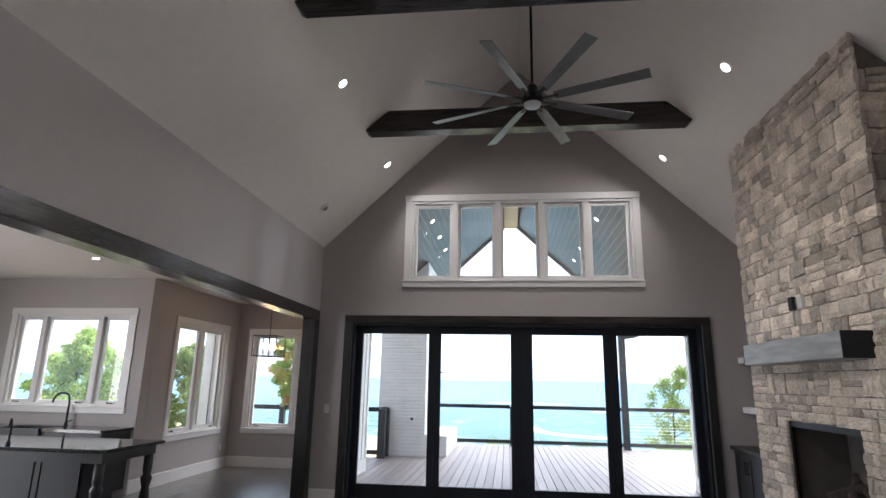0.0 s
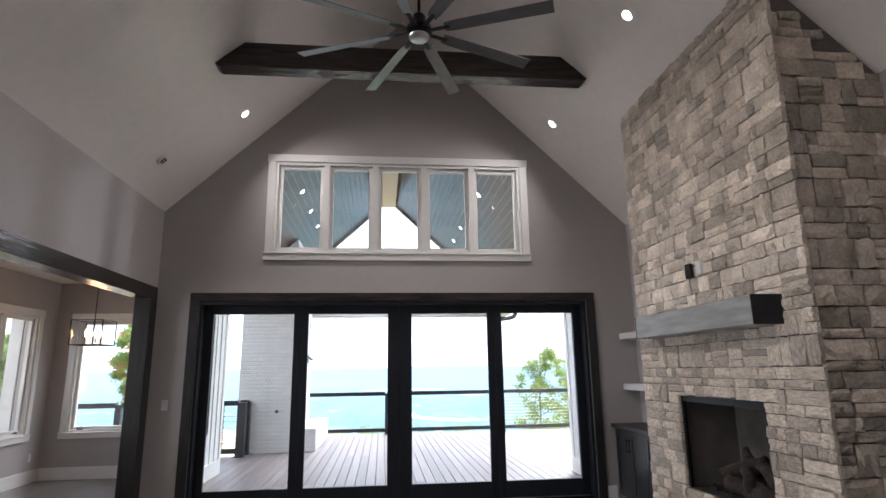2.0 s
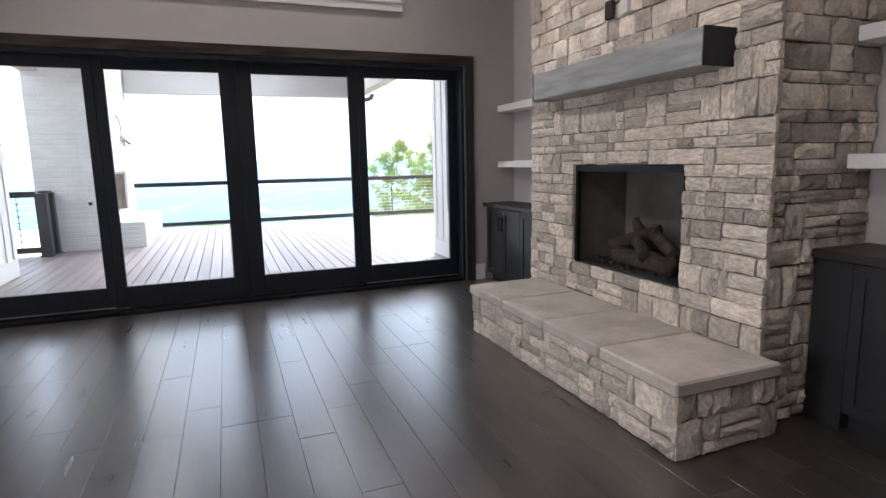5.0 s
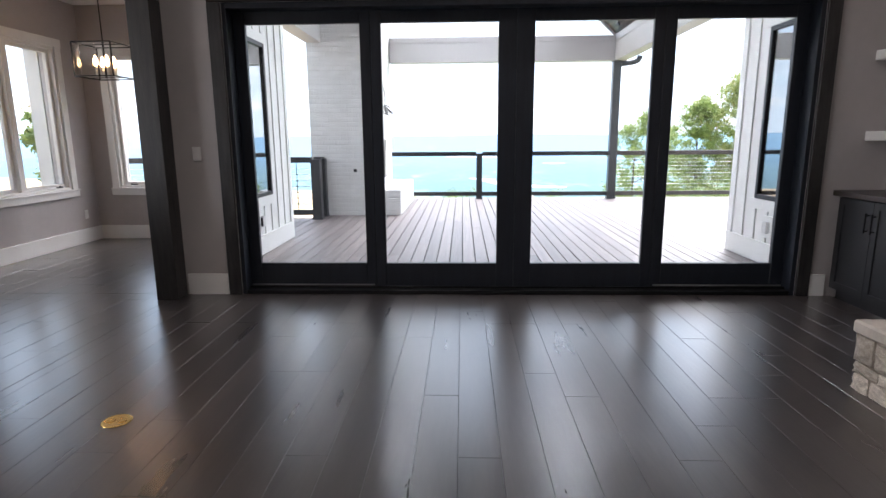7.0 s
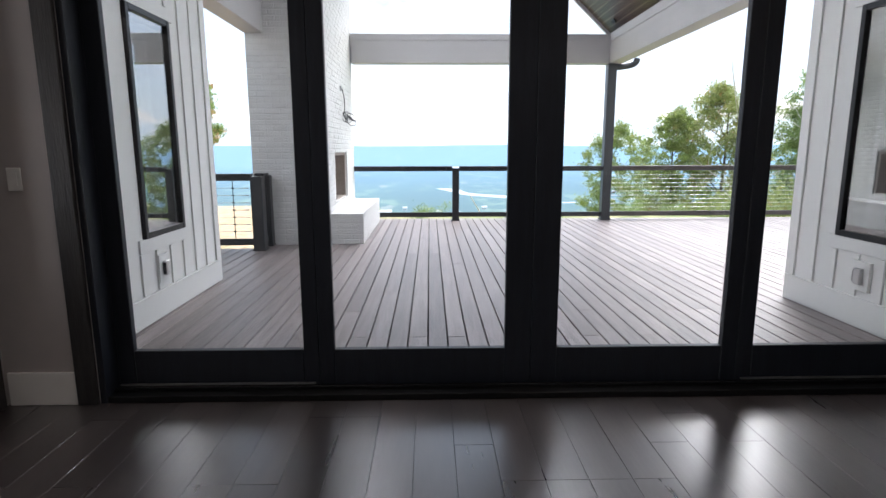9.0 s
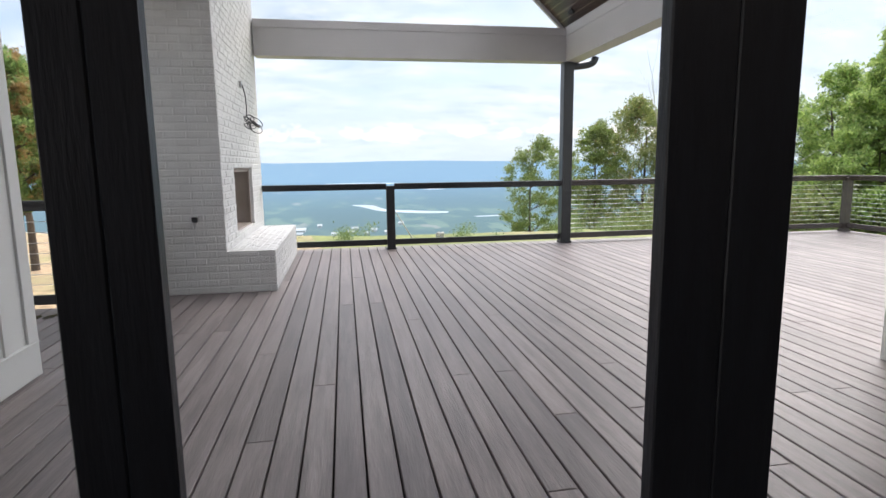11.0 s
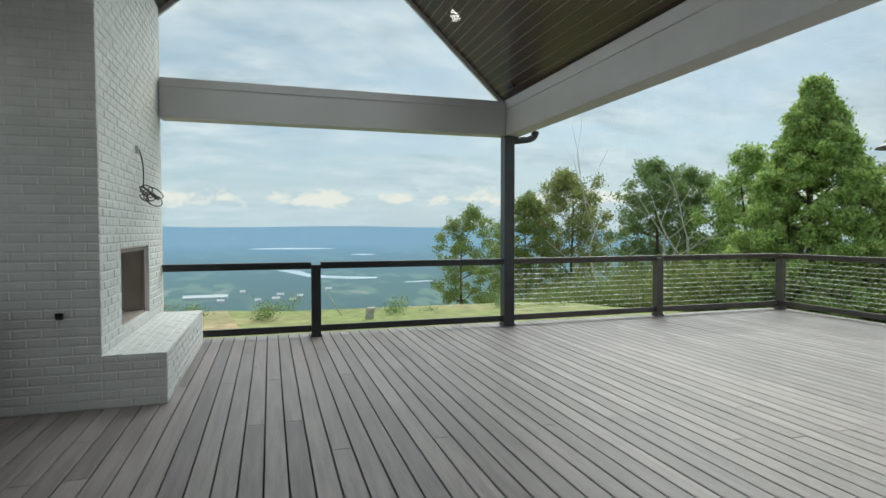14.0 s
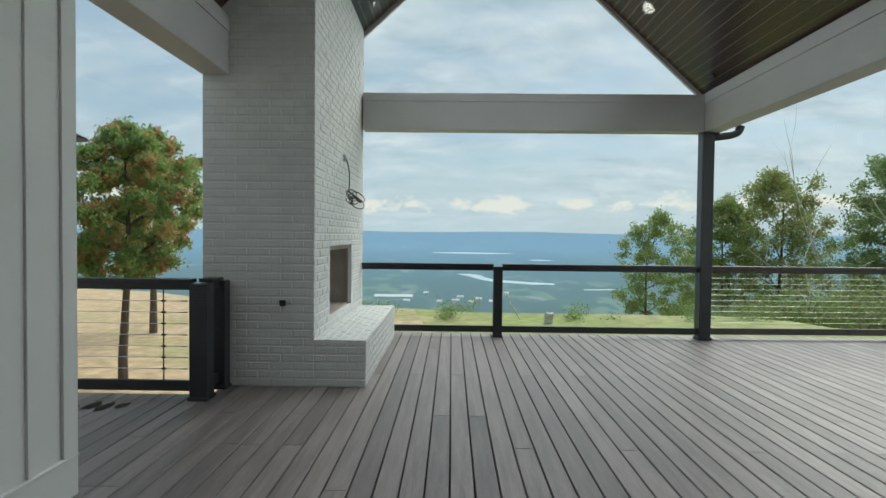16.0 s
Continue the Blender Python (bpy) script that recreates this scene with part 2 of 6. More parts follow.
CTOP = material("dark_wood_counter", (0.035, 0.026, 0.024), 0.4, scale=3, stretch=(8, 0.8, 1), colour2=(0.018, 0.014, 0.013), bump=0.1, bump_scale=12)
GRANITE = material("dark_polished_stone", (0.06, 0.062, 0.065), 0.08, scale=40, colour2=(0.02, 0.02, 0.022), detail=9)
BLACKMETAL = material("black_metal", (0.015, 0.015, 0.016), 0.35, 0.6)
BLADE = material("brushed_grey_blade", (0.20, 0.20, 0.20), 0.32, 0.35, scale=4, stretch=(1, 12, 1), colour2=(0.15, 0.15, 0.15))
NICKEL = material("satin_nickel", (0.55, 0.55, 0.55), 0.3, 0.9)
BRASS = material("polished_brass", (0.83, 0.60, 0.22), 0.25, 1.0, scale=20, colour2=(0.75, 0.52, 0.18))
MANTEL = material("brushed_grey_mantel", (0.36, 0.36, 0.35), 0.35, 0.0, scale=3, stretch=(8, 1, 8), colour2=(0.24, 0.245, 0.24), bump=0.2, bump_scale=12)
SOOT = material("black_firebox_lining", (0.035, 0.032, 0.03), 0.8, scale=6, colour2=(0.015, 0.014, 0.013), bump=0.3, bump_scale=30)
FIREBRICK = material("grey_brown_fire_panel", (0.14, 0.127, 0.115), 0.85, scale=5, colour2=(0.09, 0.08, 0.072), bump=0.4, bump_scale=25)
PORCHFIRE = material("brown_grey_fire_panel", (0.36, 0.31, 0.28), 0.8, scale=4, colour2=(0.27, 0.23, 0.20), bump=0.3, bump_scale=25)
LOG = material("charred_ceramic_log", (0.055, 0.036, 0.028), 0.9, scale=8, colour2=(0.018, 0.015, 0.013), bump=0.9, bump_scale=22, dist=0.02, ran=0.3)
SOFFIT = material("dark_beadboard", (0.060, 0.029, 0.022), 0.28, scale=2.0, stretch=(8, 0.8, 8), colour2=(0.024, 0.015, 0.012), island=0.3, bump=0.15, bump_scale=8, bump_stretch=(10, 1, 10), fine=0.2, coords="World")
SOFFITGAP = material("pale_board_joint", (0.55, 0.47, 0.39), 0.7)
PLASTIC = material("white_plastic", (0.75, 0.75, 0.73), 0.35)
LEDLIGHT = glowing("warm_lamp_glow", (1.0, 0.92, 0.80), 4.5)
BULB = glowing("amber_bulb_glow", (1.0, 0.55, 0.22), 9.0)
GLASS = clear_glass("window_glass", (0.97, 0.98, 0.98))
MIRRORGLASS = clear_glass("coated_window_glass", (0.6, 0.64, 0.66), 0.0, 0.30)
GLASS2 = clear_glass("lantern_glass", (0.95, 0.95, 0.95))

# ---- mesh helpers ----


def mesh_object(name, bm, mat, parent=None, label=""):
    me = bpy.data.meshes.new(name)
    bm.to_mesh(me)
    bm.free()
    for m in (mat if isinstance(mat, (list, tuple)) else (mat,)):
        me.materials.append(m)
    ob = new(name, me)
    if parent is not None:
        ob.parent = parent
    if label:
        ob["label"] = label
    return ob


def part(name, bm, mat, parent, label=""):
    return mesh_object(name, bm, mat, parent, label)


def thing(name, x=0.0, y=0.0, z=0.0, label="", category="", group=""):
    ob = new(name)
    ob.empty_display_size = 0.1
    ob.matrix_basis = pose(x, y, z)
    return tagged(ob, label, category, group)


def add_box(bm, x0, x1, y0, y1, z0, z1, bevel=0.0, mi=0):
    r = bmesh.ops.create_cube(bm, size=1.0)
    vs = r["verts"]
    for v in vs:
        v.co = Vector(((x0 + x1) / 2 + v.co.x * (x1 - x0), (y0 + y1) / 2 + v.co.y * (y1 - y0), (z0 + z1) / 2 + v.co.z * (z1 - z0)))
    faces = set(f for v in vs for f in v.link_faces)
    for f in faces:
        f.material_index = mi
    if bevel:
        bmesh.ops.bevel(bm, geom=list(set(e for v in vs for e in v.link_edges)), offset=bevel, segments=1, affect="EDGES", profile=0.5)
    return bm


def box(*a, bevel=0.0):
    return add_box(bmesh.new(), *a, bevel=bevel)


def boxes(*rows, bevel=0.0):
    bm = bmesh.new()
    for r in rows:
        add_box(bm, *r, bevel=bevel)
    return bm


def add_tube(bm, p, q, r0, r1=None, n=10, caps=True):
    p, q = Vector(p), Vector(q)
    d = q - p
    turn = d.to_track_quat("Z", "Y").to_matrix().to_4x4()
    r = bmesh.ops.create_cone(bm, cap_ends=caps, segments=n, radius1=r0, radius2=r0 if r1 is None else r1, depth=d.length)
    bmesh.ops.transform(bm, matrix=Matrix.Translation((p + q) / 2) @ turn, verts=r["verts"])
    return bm


def tube(p, q, r0, r1=None, n=10):
    return add_tube(bmesh.new(), p, q, r0, r1, n)


def lathe(rows, n=20):
    """A turned solid from rows of (radius, height)."""
    bm = bmesh.new()
    rings = []
    for r, z in rows:
        rings.append([bm.verts.new((r * math.cos(2 * math.pi * i / n), r * math.sin(2 * math.pi * i / n), z)) for i in range(n)])
    for a, b in zip(rings, rings[1:]):
        for i in range(n):
            bm.faces.new((a[i], a[(i + 1) % n], b[(i + 1) % n], b[i]))
    bm.faces.new(rings[0][::-1])
    bm.faces.new(rings[-1])
    for f in bm.faces:
        f.smooth = len(f.verts) == 4
    return bm


def sheet(outline, holes, plane, at, thick):
    """A wall: an outline with holes, in the plane 'x', 'y' or 'z' at that place, thick along the axis."""
    bm = bmesh.new()

    def spot(u, v):
        return {"y": (u, at, v), "x": (at, u, v), "z": (u, v, at)}[plane]

    edges = []
    for loop in (outline, *holes):
        vs = [bm.verts.new(spot(*p)) for p in loop]
        edges += [bm.edges.new((vs[i], vs[(i + 1) % len(vs)])) for i in range(len(vs))]
    r = bmesh.ops.triangle_fill(bm, use_beauty=True, use_dissolve=False, edges=edges)
    faces = [g for g in r["geom"] if isinstance(g, bmesh.types.BMFace)]
    e = bmesh.ops.extrude_face_region(bm, geom=faces)
    move = {"y": (0, thick, 0), "x": (thick, 0, 0), "z": (0, 0, thick)}[plane]
    bmesh.ops.translate(bm, vec=move, verts=[g for g in e["geom"] if isinstance(g, bmesh.types.BMVert)])
    bmesh.ops.recalc_face_normals(bm, faces=bm.faces)
    return bm


def rect(u0, u1, v0, v1):
    return [(u0, v0), (u1, v0), (u1, v1), (u0, v1)]


def structure(name, bm, mat, label="", category=""):
    return tagged(mesh_object(name, bm, mat), label, category, kind="structure")


def roof_z(x):
    return RIDGE_Z - SLOPE * abs(x - RIDGE_X)


# ---- the living room's shell ----
LX, RX, NY, SY = -2.44, 3.58, 7.80, -3.2
structure("floor", sheet([(-8.6, SY - 0.2), (3.8, SY - 0.2), (3.8, 7.99), (-2.5, 7.99), (-2.5, 10.90), (-5.3, 10.90), (-5.3, 7.99), (-8.6, 7.99)], [], "z", -0.12, 0.108), GAP, "dark hardwood plank floor with a satin sheen", "floor")
DOOR_HOLE = rect(-1.93, 2.935, -0.02, 2.47)
TRANSOM_HOLE = rect(-1.10, 2.12, 3.085, 4.295)
wall_north = structure("wall_north", sheet([(-2.62, -0.02), (LX, -0.02), *[(-1.93, -0.02), (-1.93, 2.47), (2.935, 2.47), (2.935, -0.02)], (RX, -0.02), (RX, roof_z(RX) + 0.1), (RIDGE_X, RIDGE_Z + 0.1), (LX, roof_z(LX) + 0.1), (-2.62, 3.5)],
                                             [TRANSOM_HOLE], "y", NY, 0.2), WALL, "warm grey painted gable wall", "wall")
structure("wall_west", sheet([(SY, -0.02), (0.5, -0.02), (0.5, 2.49), (7.60, 2.49), (7.60, -0.02), (NY - 0.002, -0.02), (NY - 0.002, 3.70), (SY, 3.70)], [], "x", LX - 0.14, 0.14), WALL, "grey painted wall with a wide cased opening", "wall")
structure("wall_east", sheet(rect(SY, NY + 0.2, -0.02, 3.55), [], "x", RX, 0.2), WALL, "grey painted wall behind the shelves", "wall")
structure("wall_south", sheet([(LX, -0.02), (RX, -0.02), (RX, roof_z(RX) + 0.1), (RIDGE_X, RIDGE_Z + 0.1), (LX, roof_z(LX) + 0.1)], [], "y", SY, -0.2), WALL, "grey painted gable wall", "wall")


def slope_sheet(sign, x_end, y0, y1, rz, rx, slope, thick, name, mat, label):
    bm = bmesh.new()
    xs = (rx, x_end)
    vs = []
    for y in (y0, y1):
        for x in xs:
            z = rz - slope * abs(x - rx)
            vs.append((x, y, z))
    low = [bm.verts.new(v) for v in vs]
    top = [bm.verts.new((v[0], v[1], v[2] + thick)) for v in vs]
    for q in ((0, 1, 3, 2), (4, 5, 7, 6), (0, 1, 5, 4), (2, 3, 7, 6), (0, 2, 6, 4), (1, 3, 7, 5)):
        a = low + top
        bm.faces.new([a[i] for i in q])
    bmesh.ops.recalc_face_normals(bm, faces=bm.faces)
    return structure(name, bm, mat, label, "ceiling")


slope_sheet(-1, LX - 0.02, SY, NY, RIDGE_Z, RIDGE_X, SLOPE, 0.15, "ceiling_west", CEIL, "pale painted sloping vaulted ceiling")
slope_sheet(1, RX + 0.02, SY, NY, RIDGE_Z, RIDGE_X, SLOPE, 0.15, "ceiling_east", CEIL, "pale painted sloping vaulted ceiling")

# kitchen and dining bay
KZ = 3.13
KITCHEN_SIDE_WIN = (1.4, 5.8, 0.35, 2.55)
KITCHEN_WIN, BAY_WIN_W, BAY_WIN_N = (-7.30, -5.40, 1.20, 2.56), (8.60, 10.20, 0.74, 2.53), (-4.75, -2.95, 0.72, 2.52)
structure("ceiling_kitchen", sheet([(-8.6, SY), (LX - 0.14, SY), (LX - 0.14, 7.9), (-2.49, 7.9), (-2.49, 10.92), (-5.3, 10.92), (-5.3, 7.9), (-8.6, 7.9)], [], "z", KZ, 0.12), CEIL, "flat pale painted ceiling", "ceiling")
structure("wall_kitchen_north", sheet(rect(-8.6, -5.10, -0.02, KZ), [rect(*KITCHEN_WIN)], "y", 7.80, 0.2), WALL, "grey painted kitchen wall with a triple window", "wall")
structure("wall_bay_west", sheet(rect(8.002, 10.70, -0.02, KZ), [rect(*BAY_WIN_W)], "x", -5.30, 0.2), WALL, "grey painted dining bay wall", "wall")
structure("wall_bay_north", sheet(rect(-5.3, -2.48, -0.02, KZ), [rect(*BAY_WIN_N)], "y", 10.70, 0.235), WALL, "grey painted dining bay wall", "wall")
BAY_WIN_E = (9.37, 10.11, 0.68, 2.52)
structure("wall_bay_east", sheet(rect(8.002, 10.69, -0.02, KZ), [rect(*BAY_WIN_E)], "x", -2.60, 0.12), WALL, "grey painted dining bay wall", "wall")
structure("wall_kitchen_west", sheet(rect(SY, 8.0, -0.02, KZ), [rect(*KITCHEN_SIDE_WIN)], "x", -8.6, -0.2), WALL, "grey painted kitchen wall", "wall")
structure("wall_kitchen_south", sheet(rect(-8.6, LX - 0.14, -0.02, KZ), [], "y", SY, -0.2), WALL, "grey painted kitchen wall", "wall")
# room behind the east porch wall
EAST_WIN = (8.78, 9.44, 0.68, 2.52)
structure("wall_den_west", sheet(rect(8.002, 9.925, -0.1, 3.6), [rect(*EAST_WIN)], "x", 3.446, 0.15), WALL, "grey painted den wall", "wall")
structure("wall_den_north", sheet(rect(3.45, 6.8, -0.4, 3.7), [], "y", 9.93, 0.1), SIDING, "white painted board wall", "wall")
structure("wall_den_east", sheet(rect(7.5, 9.929, -0.4, 3.7), [], "x", 6.65, 0.15), SIDING, "white painted board wall", "wall")
structure("wall_den_south", sheet(rect(3.8, 6.6, -0.1, 3.4), [], "y", 7.55, 0.1), WALL, "grey painted den wall", "wall")
structure("ceiling_den", sheet(rect(3.60, 6.75, 8.1, 9.92), [], "z", 3.4, 0.1), CEIL, "flat painted ceiling", "ceiling")
structure("floor_den", box(3.9, 6.7, 7.5, 9.75, -0.12, -0.01), FLOOR_FAR, "dark plank floor", "floor")

# ---- cased opening to the kitchen ----
cased = thing("opening_casing", LX, 4.0, 0, "dark stained timber casing round the wide kitchen opening", "casing")
cased["kind"] = "structure"
cased.matrix_basis = Matrix()
part("jamb", box(LX - 0.165, LX + 0.022, 7.585, 7.765, 0.0, 2.478, bevel=0.004), STAIN, cased)
part("jamb", box(LX - 0.165, LX + 0.022, 0.45, 0.60, 0.0, 2.478, bevel=0.004), STAIN, cased)
part("header", box(LX - 0.165, LX + 0.022, 0.45, 7.765, 2.48, 2.63, bevel=0.004), STAIN_Y, cased)

# ---- sliding door ----
door = new("door_1")
tagged(door, "closed dark four-panel sliding glass door facing the deck", "door", kind="structure")
part("casing", box(-2.042, -1.932, 7.772, 7.80, 0.0, 2.468, bevel=0.004), STAIN, door)
part("casing", box(2.937, 3.047, 7.772, 7.80, 0.0, 2.468, bevel=0.004), STAIN, door)
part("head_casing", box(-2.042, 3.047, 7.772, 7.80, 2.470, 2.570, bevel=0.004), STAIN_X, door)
part("jamb", box(-1.930, -1.895, 7.80, 8.06, 0.0, 2.468), DOORBLACK, door)
part("jamb", box(2.900, 2.935, 7.80, 8.06, 0.0, 2.468), DOORBLACK, door)
part("head_jamb", box(-1.893, 2.898, 7.80, 8.06, 2.425, 2.468), DOORBLACK, door)
part("sill", boxes((-1.893, 2.898, 7.80, 8.10, 0.0, 0.035), (-1.893, 2.898, 7.875, 7.89, 0.036, 0.055), bevel=0.003), BLACKMETAL, door, "dark metal sill track")
PANELS = ((-1.8945, -1.795, -0.820, -0.7305, 7.957), (-0.7295, -0.640, 0.354, 0.5075, 7.955), (0.5085, 0.660, 1.640, 1.7345, 7.955), (1.7355, 1.828, 2.790, 2.8995, 7.957))
for x0, g0, g1, x1, y in PANELS:
    ya, yb = y - 0.022, y + 0.022
    if y > 7.956:
        part("track_cover", box(x0 + 0.02, x1 - 0.02, 7.90, 7.915, 0.057, 0.066), NICKEL, door, "thin pale metal track strip")
    pn = part("panel_frame", boxes((x0, g0, ya, yb, 0.036, 2.4245), (g1, x1, ya, yb, 0.036, 2.4245), (g0, g1, ya, yb, 0.036, 0.255), (g0, g1, ya, yb, 2.322, 2.4245), bevel=0.004), DOORBLACK, door)
    gp = part("pane", box(g0, g1, y - 0.004, y + 0.004, 0.255, 2.322), GLASS, pn, "clear glass pane")
    gp.visible_shadow = False

for x in (-0.73, 0.508, 1.735):
    part("astragal", box(x - 0.02, x + 0.02, 7.978, 7.984, 0.04, 2.42), DOORBLACK, door)
# ---- windows ----


def window(name, axis, at, out, u0, u1, v0, v1, bars, label, casing=0.10, frame_mat=TRIM, cranks=False):
    """A cased window in a hole: axis is the wall's normal, at the room face, out the direction to outdoors."""
    w = new(name)
    tagged(w, label, "window", kind="structure")

    def b(ua, ub, da, db, va, vb):
        a0, a1 = sorted((at + out * da, at + out * db))
        return (ua, ub, a0, a1, va, vb) if axis == "y" else (a0, a1, ua, ub, va, vb)

    c = casing
    if c:
        part("casing", boxes(b(u0 - c, u0, -0.022, 0, v0, v1), b(u1, u1 + c, -0.022, 0, v0, v1), b(u0 - c - 0.012, u1 + c + 0.012, -0.026, 0, v1, v1 + c), bevel=0.003), TRIM, w)
        part("window_sill", boxes(b(u0 - c - 0.012, u1 + c + 0.012, -0.030, 0, v0 - c, v0 - 0.02), b(u0 - c - 0.012, u1 + c + 0.012, -0.045, 0, v0 - 0.02, v0), bevel=0.003), TRIM, w)
    f = 0.035
    part("window_frame", boxes(b(u0, u0 + f, 0.0, 0.13, v0, v1), b(u1 - f, u1, 0.0, 0.13, v0, v1), b(u0 + f, u1 - f, 0.0, 0.13, v0, v0 + f), b(u0 + f, u1 - f, 0.0, 0.13, v1 - f, v1), bevel=0.002), frame_mat, w)
    us = [u0 + f, *bars, u1 - f]
    for i, (a, z) in enumerate(zip(us, us[1:])):
        a2, z2 = a + (0.0 if i == 0 else 0.04), z - (0.0 if i == len(us) - 2 else 0.04)
        if i:
            part("mullion", box(*b(a - 0.04, a + 0.04, 0.0, 0.12, v0 + f, v1 - f), bevel=0.003), frame_mat, w)
        s = 0.045
        sash = part("sash", boxes(b(a2, a2 + s, 0.05, 0.10, v0 + f, v1 - f), b(z2 - s, z2, 0.05, 0.10, v0 + f, v1 - f), b(a2 + s, z2 - s, 0.05, 0.10, v0 + f, v0 + f + s), b(a2 + s, z2 - s, 0.05, 0.10, v1 - f - s, v1 - f), bevel=0.003), frame_mat, w)
        if cranks:
            m = a2 + s + 0.06 if i == 0 else z2 - s - 0.14
            part("crank_handle", boxes(b(m, m + 0.09, 0.012, 0.045, v0 + f, v0 + f + 0.014), b(m + 0.01, m + 0.03, 0.0, 0.012, v0 + f, v0 + f + 0.03), bevel=0.003), BLACKMETAL, w, "dark folding window crank")
        g = part("pane", box(*b(a2 + s, z2 - s, 0.072, 0.078, v0 + f + s, v1 - f - s)), GLASS, sash, "clear glass pane")
        g.visible_shadow = False
    return w


window("window_1", "y", NY, 1, -1.10, 2.12, 3.085, 4.295, (-0.45, 0.18, 0.82, 1.46), "white five-pane clerestory window in the gable")
window("window_8", "x", -8.60, -1, *KITCHEN_SIDE_WIN, (2.86, 4.33), "wide white window in the kitchen side wall")
side_sky = new("window_skylight", bpy.data.lights.new("window_skylight", "AREA"))
side_sky.data.shape, side_sky.data.size, side_sky.data.size_y, side_sky.data.energy, side_sky.data.color = "RECTANGLE", 2.1, 2.4, 36, (1.0, 0.97, 0.92)
side_sky.matrix_basis = pose(-8.58, 2.65, 1.45, 0, -90, 0)
window("window_2", "y", 7.80, 1, *KITCHEN_WIN, (-6.85, -5.90), "white triple casement window over the sink", cranks=True)
window("window_3", "x", -5.10, -1, *BAY_WIN_W, (9.40,), "white double casement window in the dining bay", cranks=True)
window("window_4", "y", 10.70, 1, *BAY_WIN_N, (-3.85,), "white double casement window in the dining bay", cranks=True)

# ---- stone chimney ----
CX0, CX1, CY0, CY1 = 2.845, RX, 3.79, 6.06
FB = (4.335, 5.455, 0.615, 1.36)
HX0, HY0, HY1, HZ = 2.19, 3.66, 5.95, 0.39


def slanted_core():
    bm = bmesh.new()
    # side blocks, block over and under the firebox, each cut along the ceiling
    def prism(y0, y1, z0, z1=None):
        vs = []
        for y in (y0, y1):
            for x in (CX0, CX1):
                vs.append(bm.verts.new((x, y, z0)))
        for y in (y0, y1):
            for x in (CX0, CX1):
                vs.append(bm.verts.new((x, y, z1 if z1 is not None else roof_z(x) - 0.002)))
        for q in ((0, 1, 3, 2), (4, 5, 7, 6), (0, 1, 5, 4), (2, 3, 7, 6), (0, 2, 6, 4), (1, 3, 7, 5)):
            bm.faces.new([vs[i] for i in q])
    prism(CY0 + 0.02, FB[0], 0.0)
    prism(FB[1], CY1 - 0.02, 0.0)
    prism(FB[0], FB[1], 0.0, FB[2])
    prism(FB[0], FB[1], FB[3])
    bmesh.ops.recalc_face_normals(bm, faces=bm.faces)
    return bm


chimney = thing("stone_fireplace", label="tall stacked ledge-stone fireplace rising to the vaulted ceiling", category="fireplace")
part("core", slanted_core(), MORTAR, chimney, "recessed grey mortar core")
part("hearth_core", box(HX0 + 0.03, CX0 - 0.001, HY0 + 0.03, HY1 - 0.03, 0.0, HZ - 0.07), MORTAR, chimney)
for i in range(4):
    a = HY0 - 0.015 + (HY1 - HY0 + 0.03) * i / 4
    b = HY0 - 0.015 + (HY1 - HY0 + 0.03) * (i + 1) / 4
    part("hearth_slab", box(HX0 - 0.02, CX0 - 0.012, a + 0.004, b - 0.004, HZ - 0.07, HZ, bevel=0.01), SLAB, chimney, "honed limestone hearth slab")
# firebox
for b in ((CX0 + 0.02, CX0 + 0.50, FB[0] - 0.01, FB[0] + 0.008, FB[2], FB[3]), (CX0 + 0.02, CX0 + 0.50, FB[1] - 0.008, FB[1] + 0.01, FB[2], FB[3]), (CX0 + 0.48, CX0 + 0.50, FB[0], FB[1], FB[2], FB[3])):
    part("fire_panel", box(*b), FIREBRICK, chimney, "smoky grey firebox panel")
part("firebox_floor", box(CX0 + 0.02, CX0 + 0.48, FB[0], FB[1], FB[2] - 0.01, FB[2] + 0.012), SOOT, chimney)
part("firebox_trim", boxes((CX0 + 0.01, CX0 + 0.03, FB[0], FB[1], FB[3] - 0.05, FB[3]), (CX0 + 0.01, CX0 + 0.03, FB[0], FB[0] + 0.03, FB[2], FB[3] - 0.05), (CX0 + 0.01, CX0 + 0.03, FB[1] - 0.03, FB[1], FB[2], FB[3] - 0.05)), BLACKMETAL, chimney, "black metal firebox trim")


def rough_log(p, q, r, seed):
    rnd = random.Random(seed)
    bm = tube(p, q, r, r * 0.85, n=12)
    bmesh.ops.subdivide_edges(bm, edges=[e for e in bm.edges if e.calc_length() > r * 2], cuts=7)
    for v in bm.verts:
        v.co += Vector([(noise.noise(v.co * 14 + Vector((seed, i * 5, 0)))) * r * 0.45 for i in range(3)])
    for f in bm.faces:
        f.smooth = True
    return bm


logs = thing("gas_log_set", CX0 + 0.25, 4.9, FB[2] + 0.012, "charred ceramic gas logs lying on the firebox floor", "fire logs")
for i, (y0, z0, y1, z1, x0, x1, r) in enumerate(((-0.38, 0.08, 0.36, 0.08, 0.10, 0.12, 0.07), (-0.34, 0.07, 0.30, 0.07, -0.10, -0.06, 0.065), (-0.30, 0.14, 0.04, 0.24, -0.05, 0.06, 0.05), (0.32, 0.13, -0.02, 0.26, -0.08, 0.08, 0.05), (-0.12, 0.10, 0.16, 0.20, -0.14, 0.02, 0.045), (0.05, 0.17, 0.28, 0.30, 0.05, 0.1, 0.04))):
    part("log", rough_log((x0, y0, z0), (x1, y1, z1), r, i * 3.1), LOG, logs)
bm = bmesh.new()
rnd = random.Random(5)
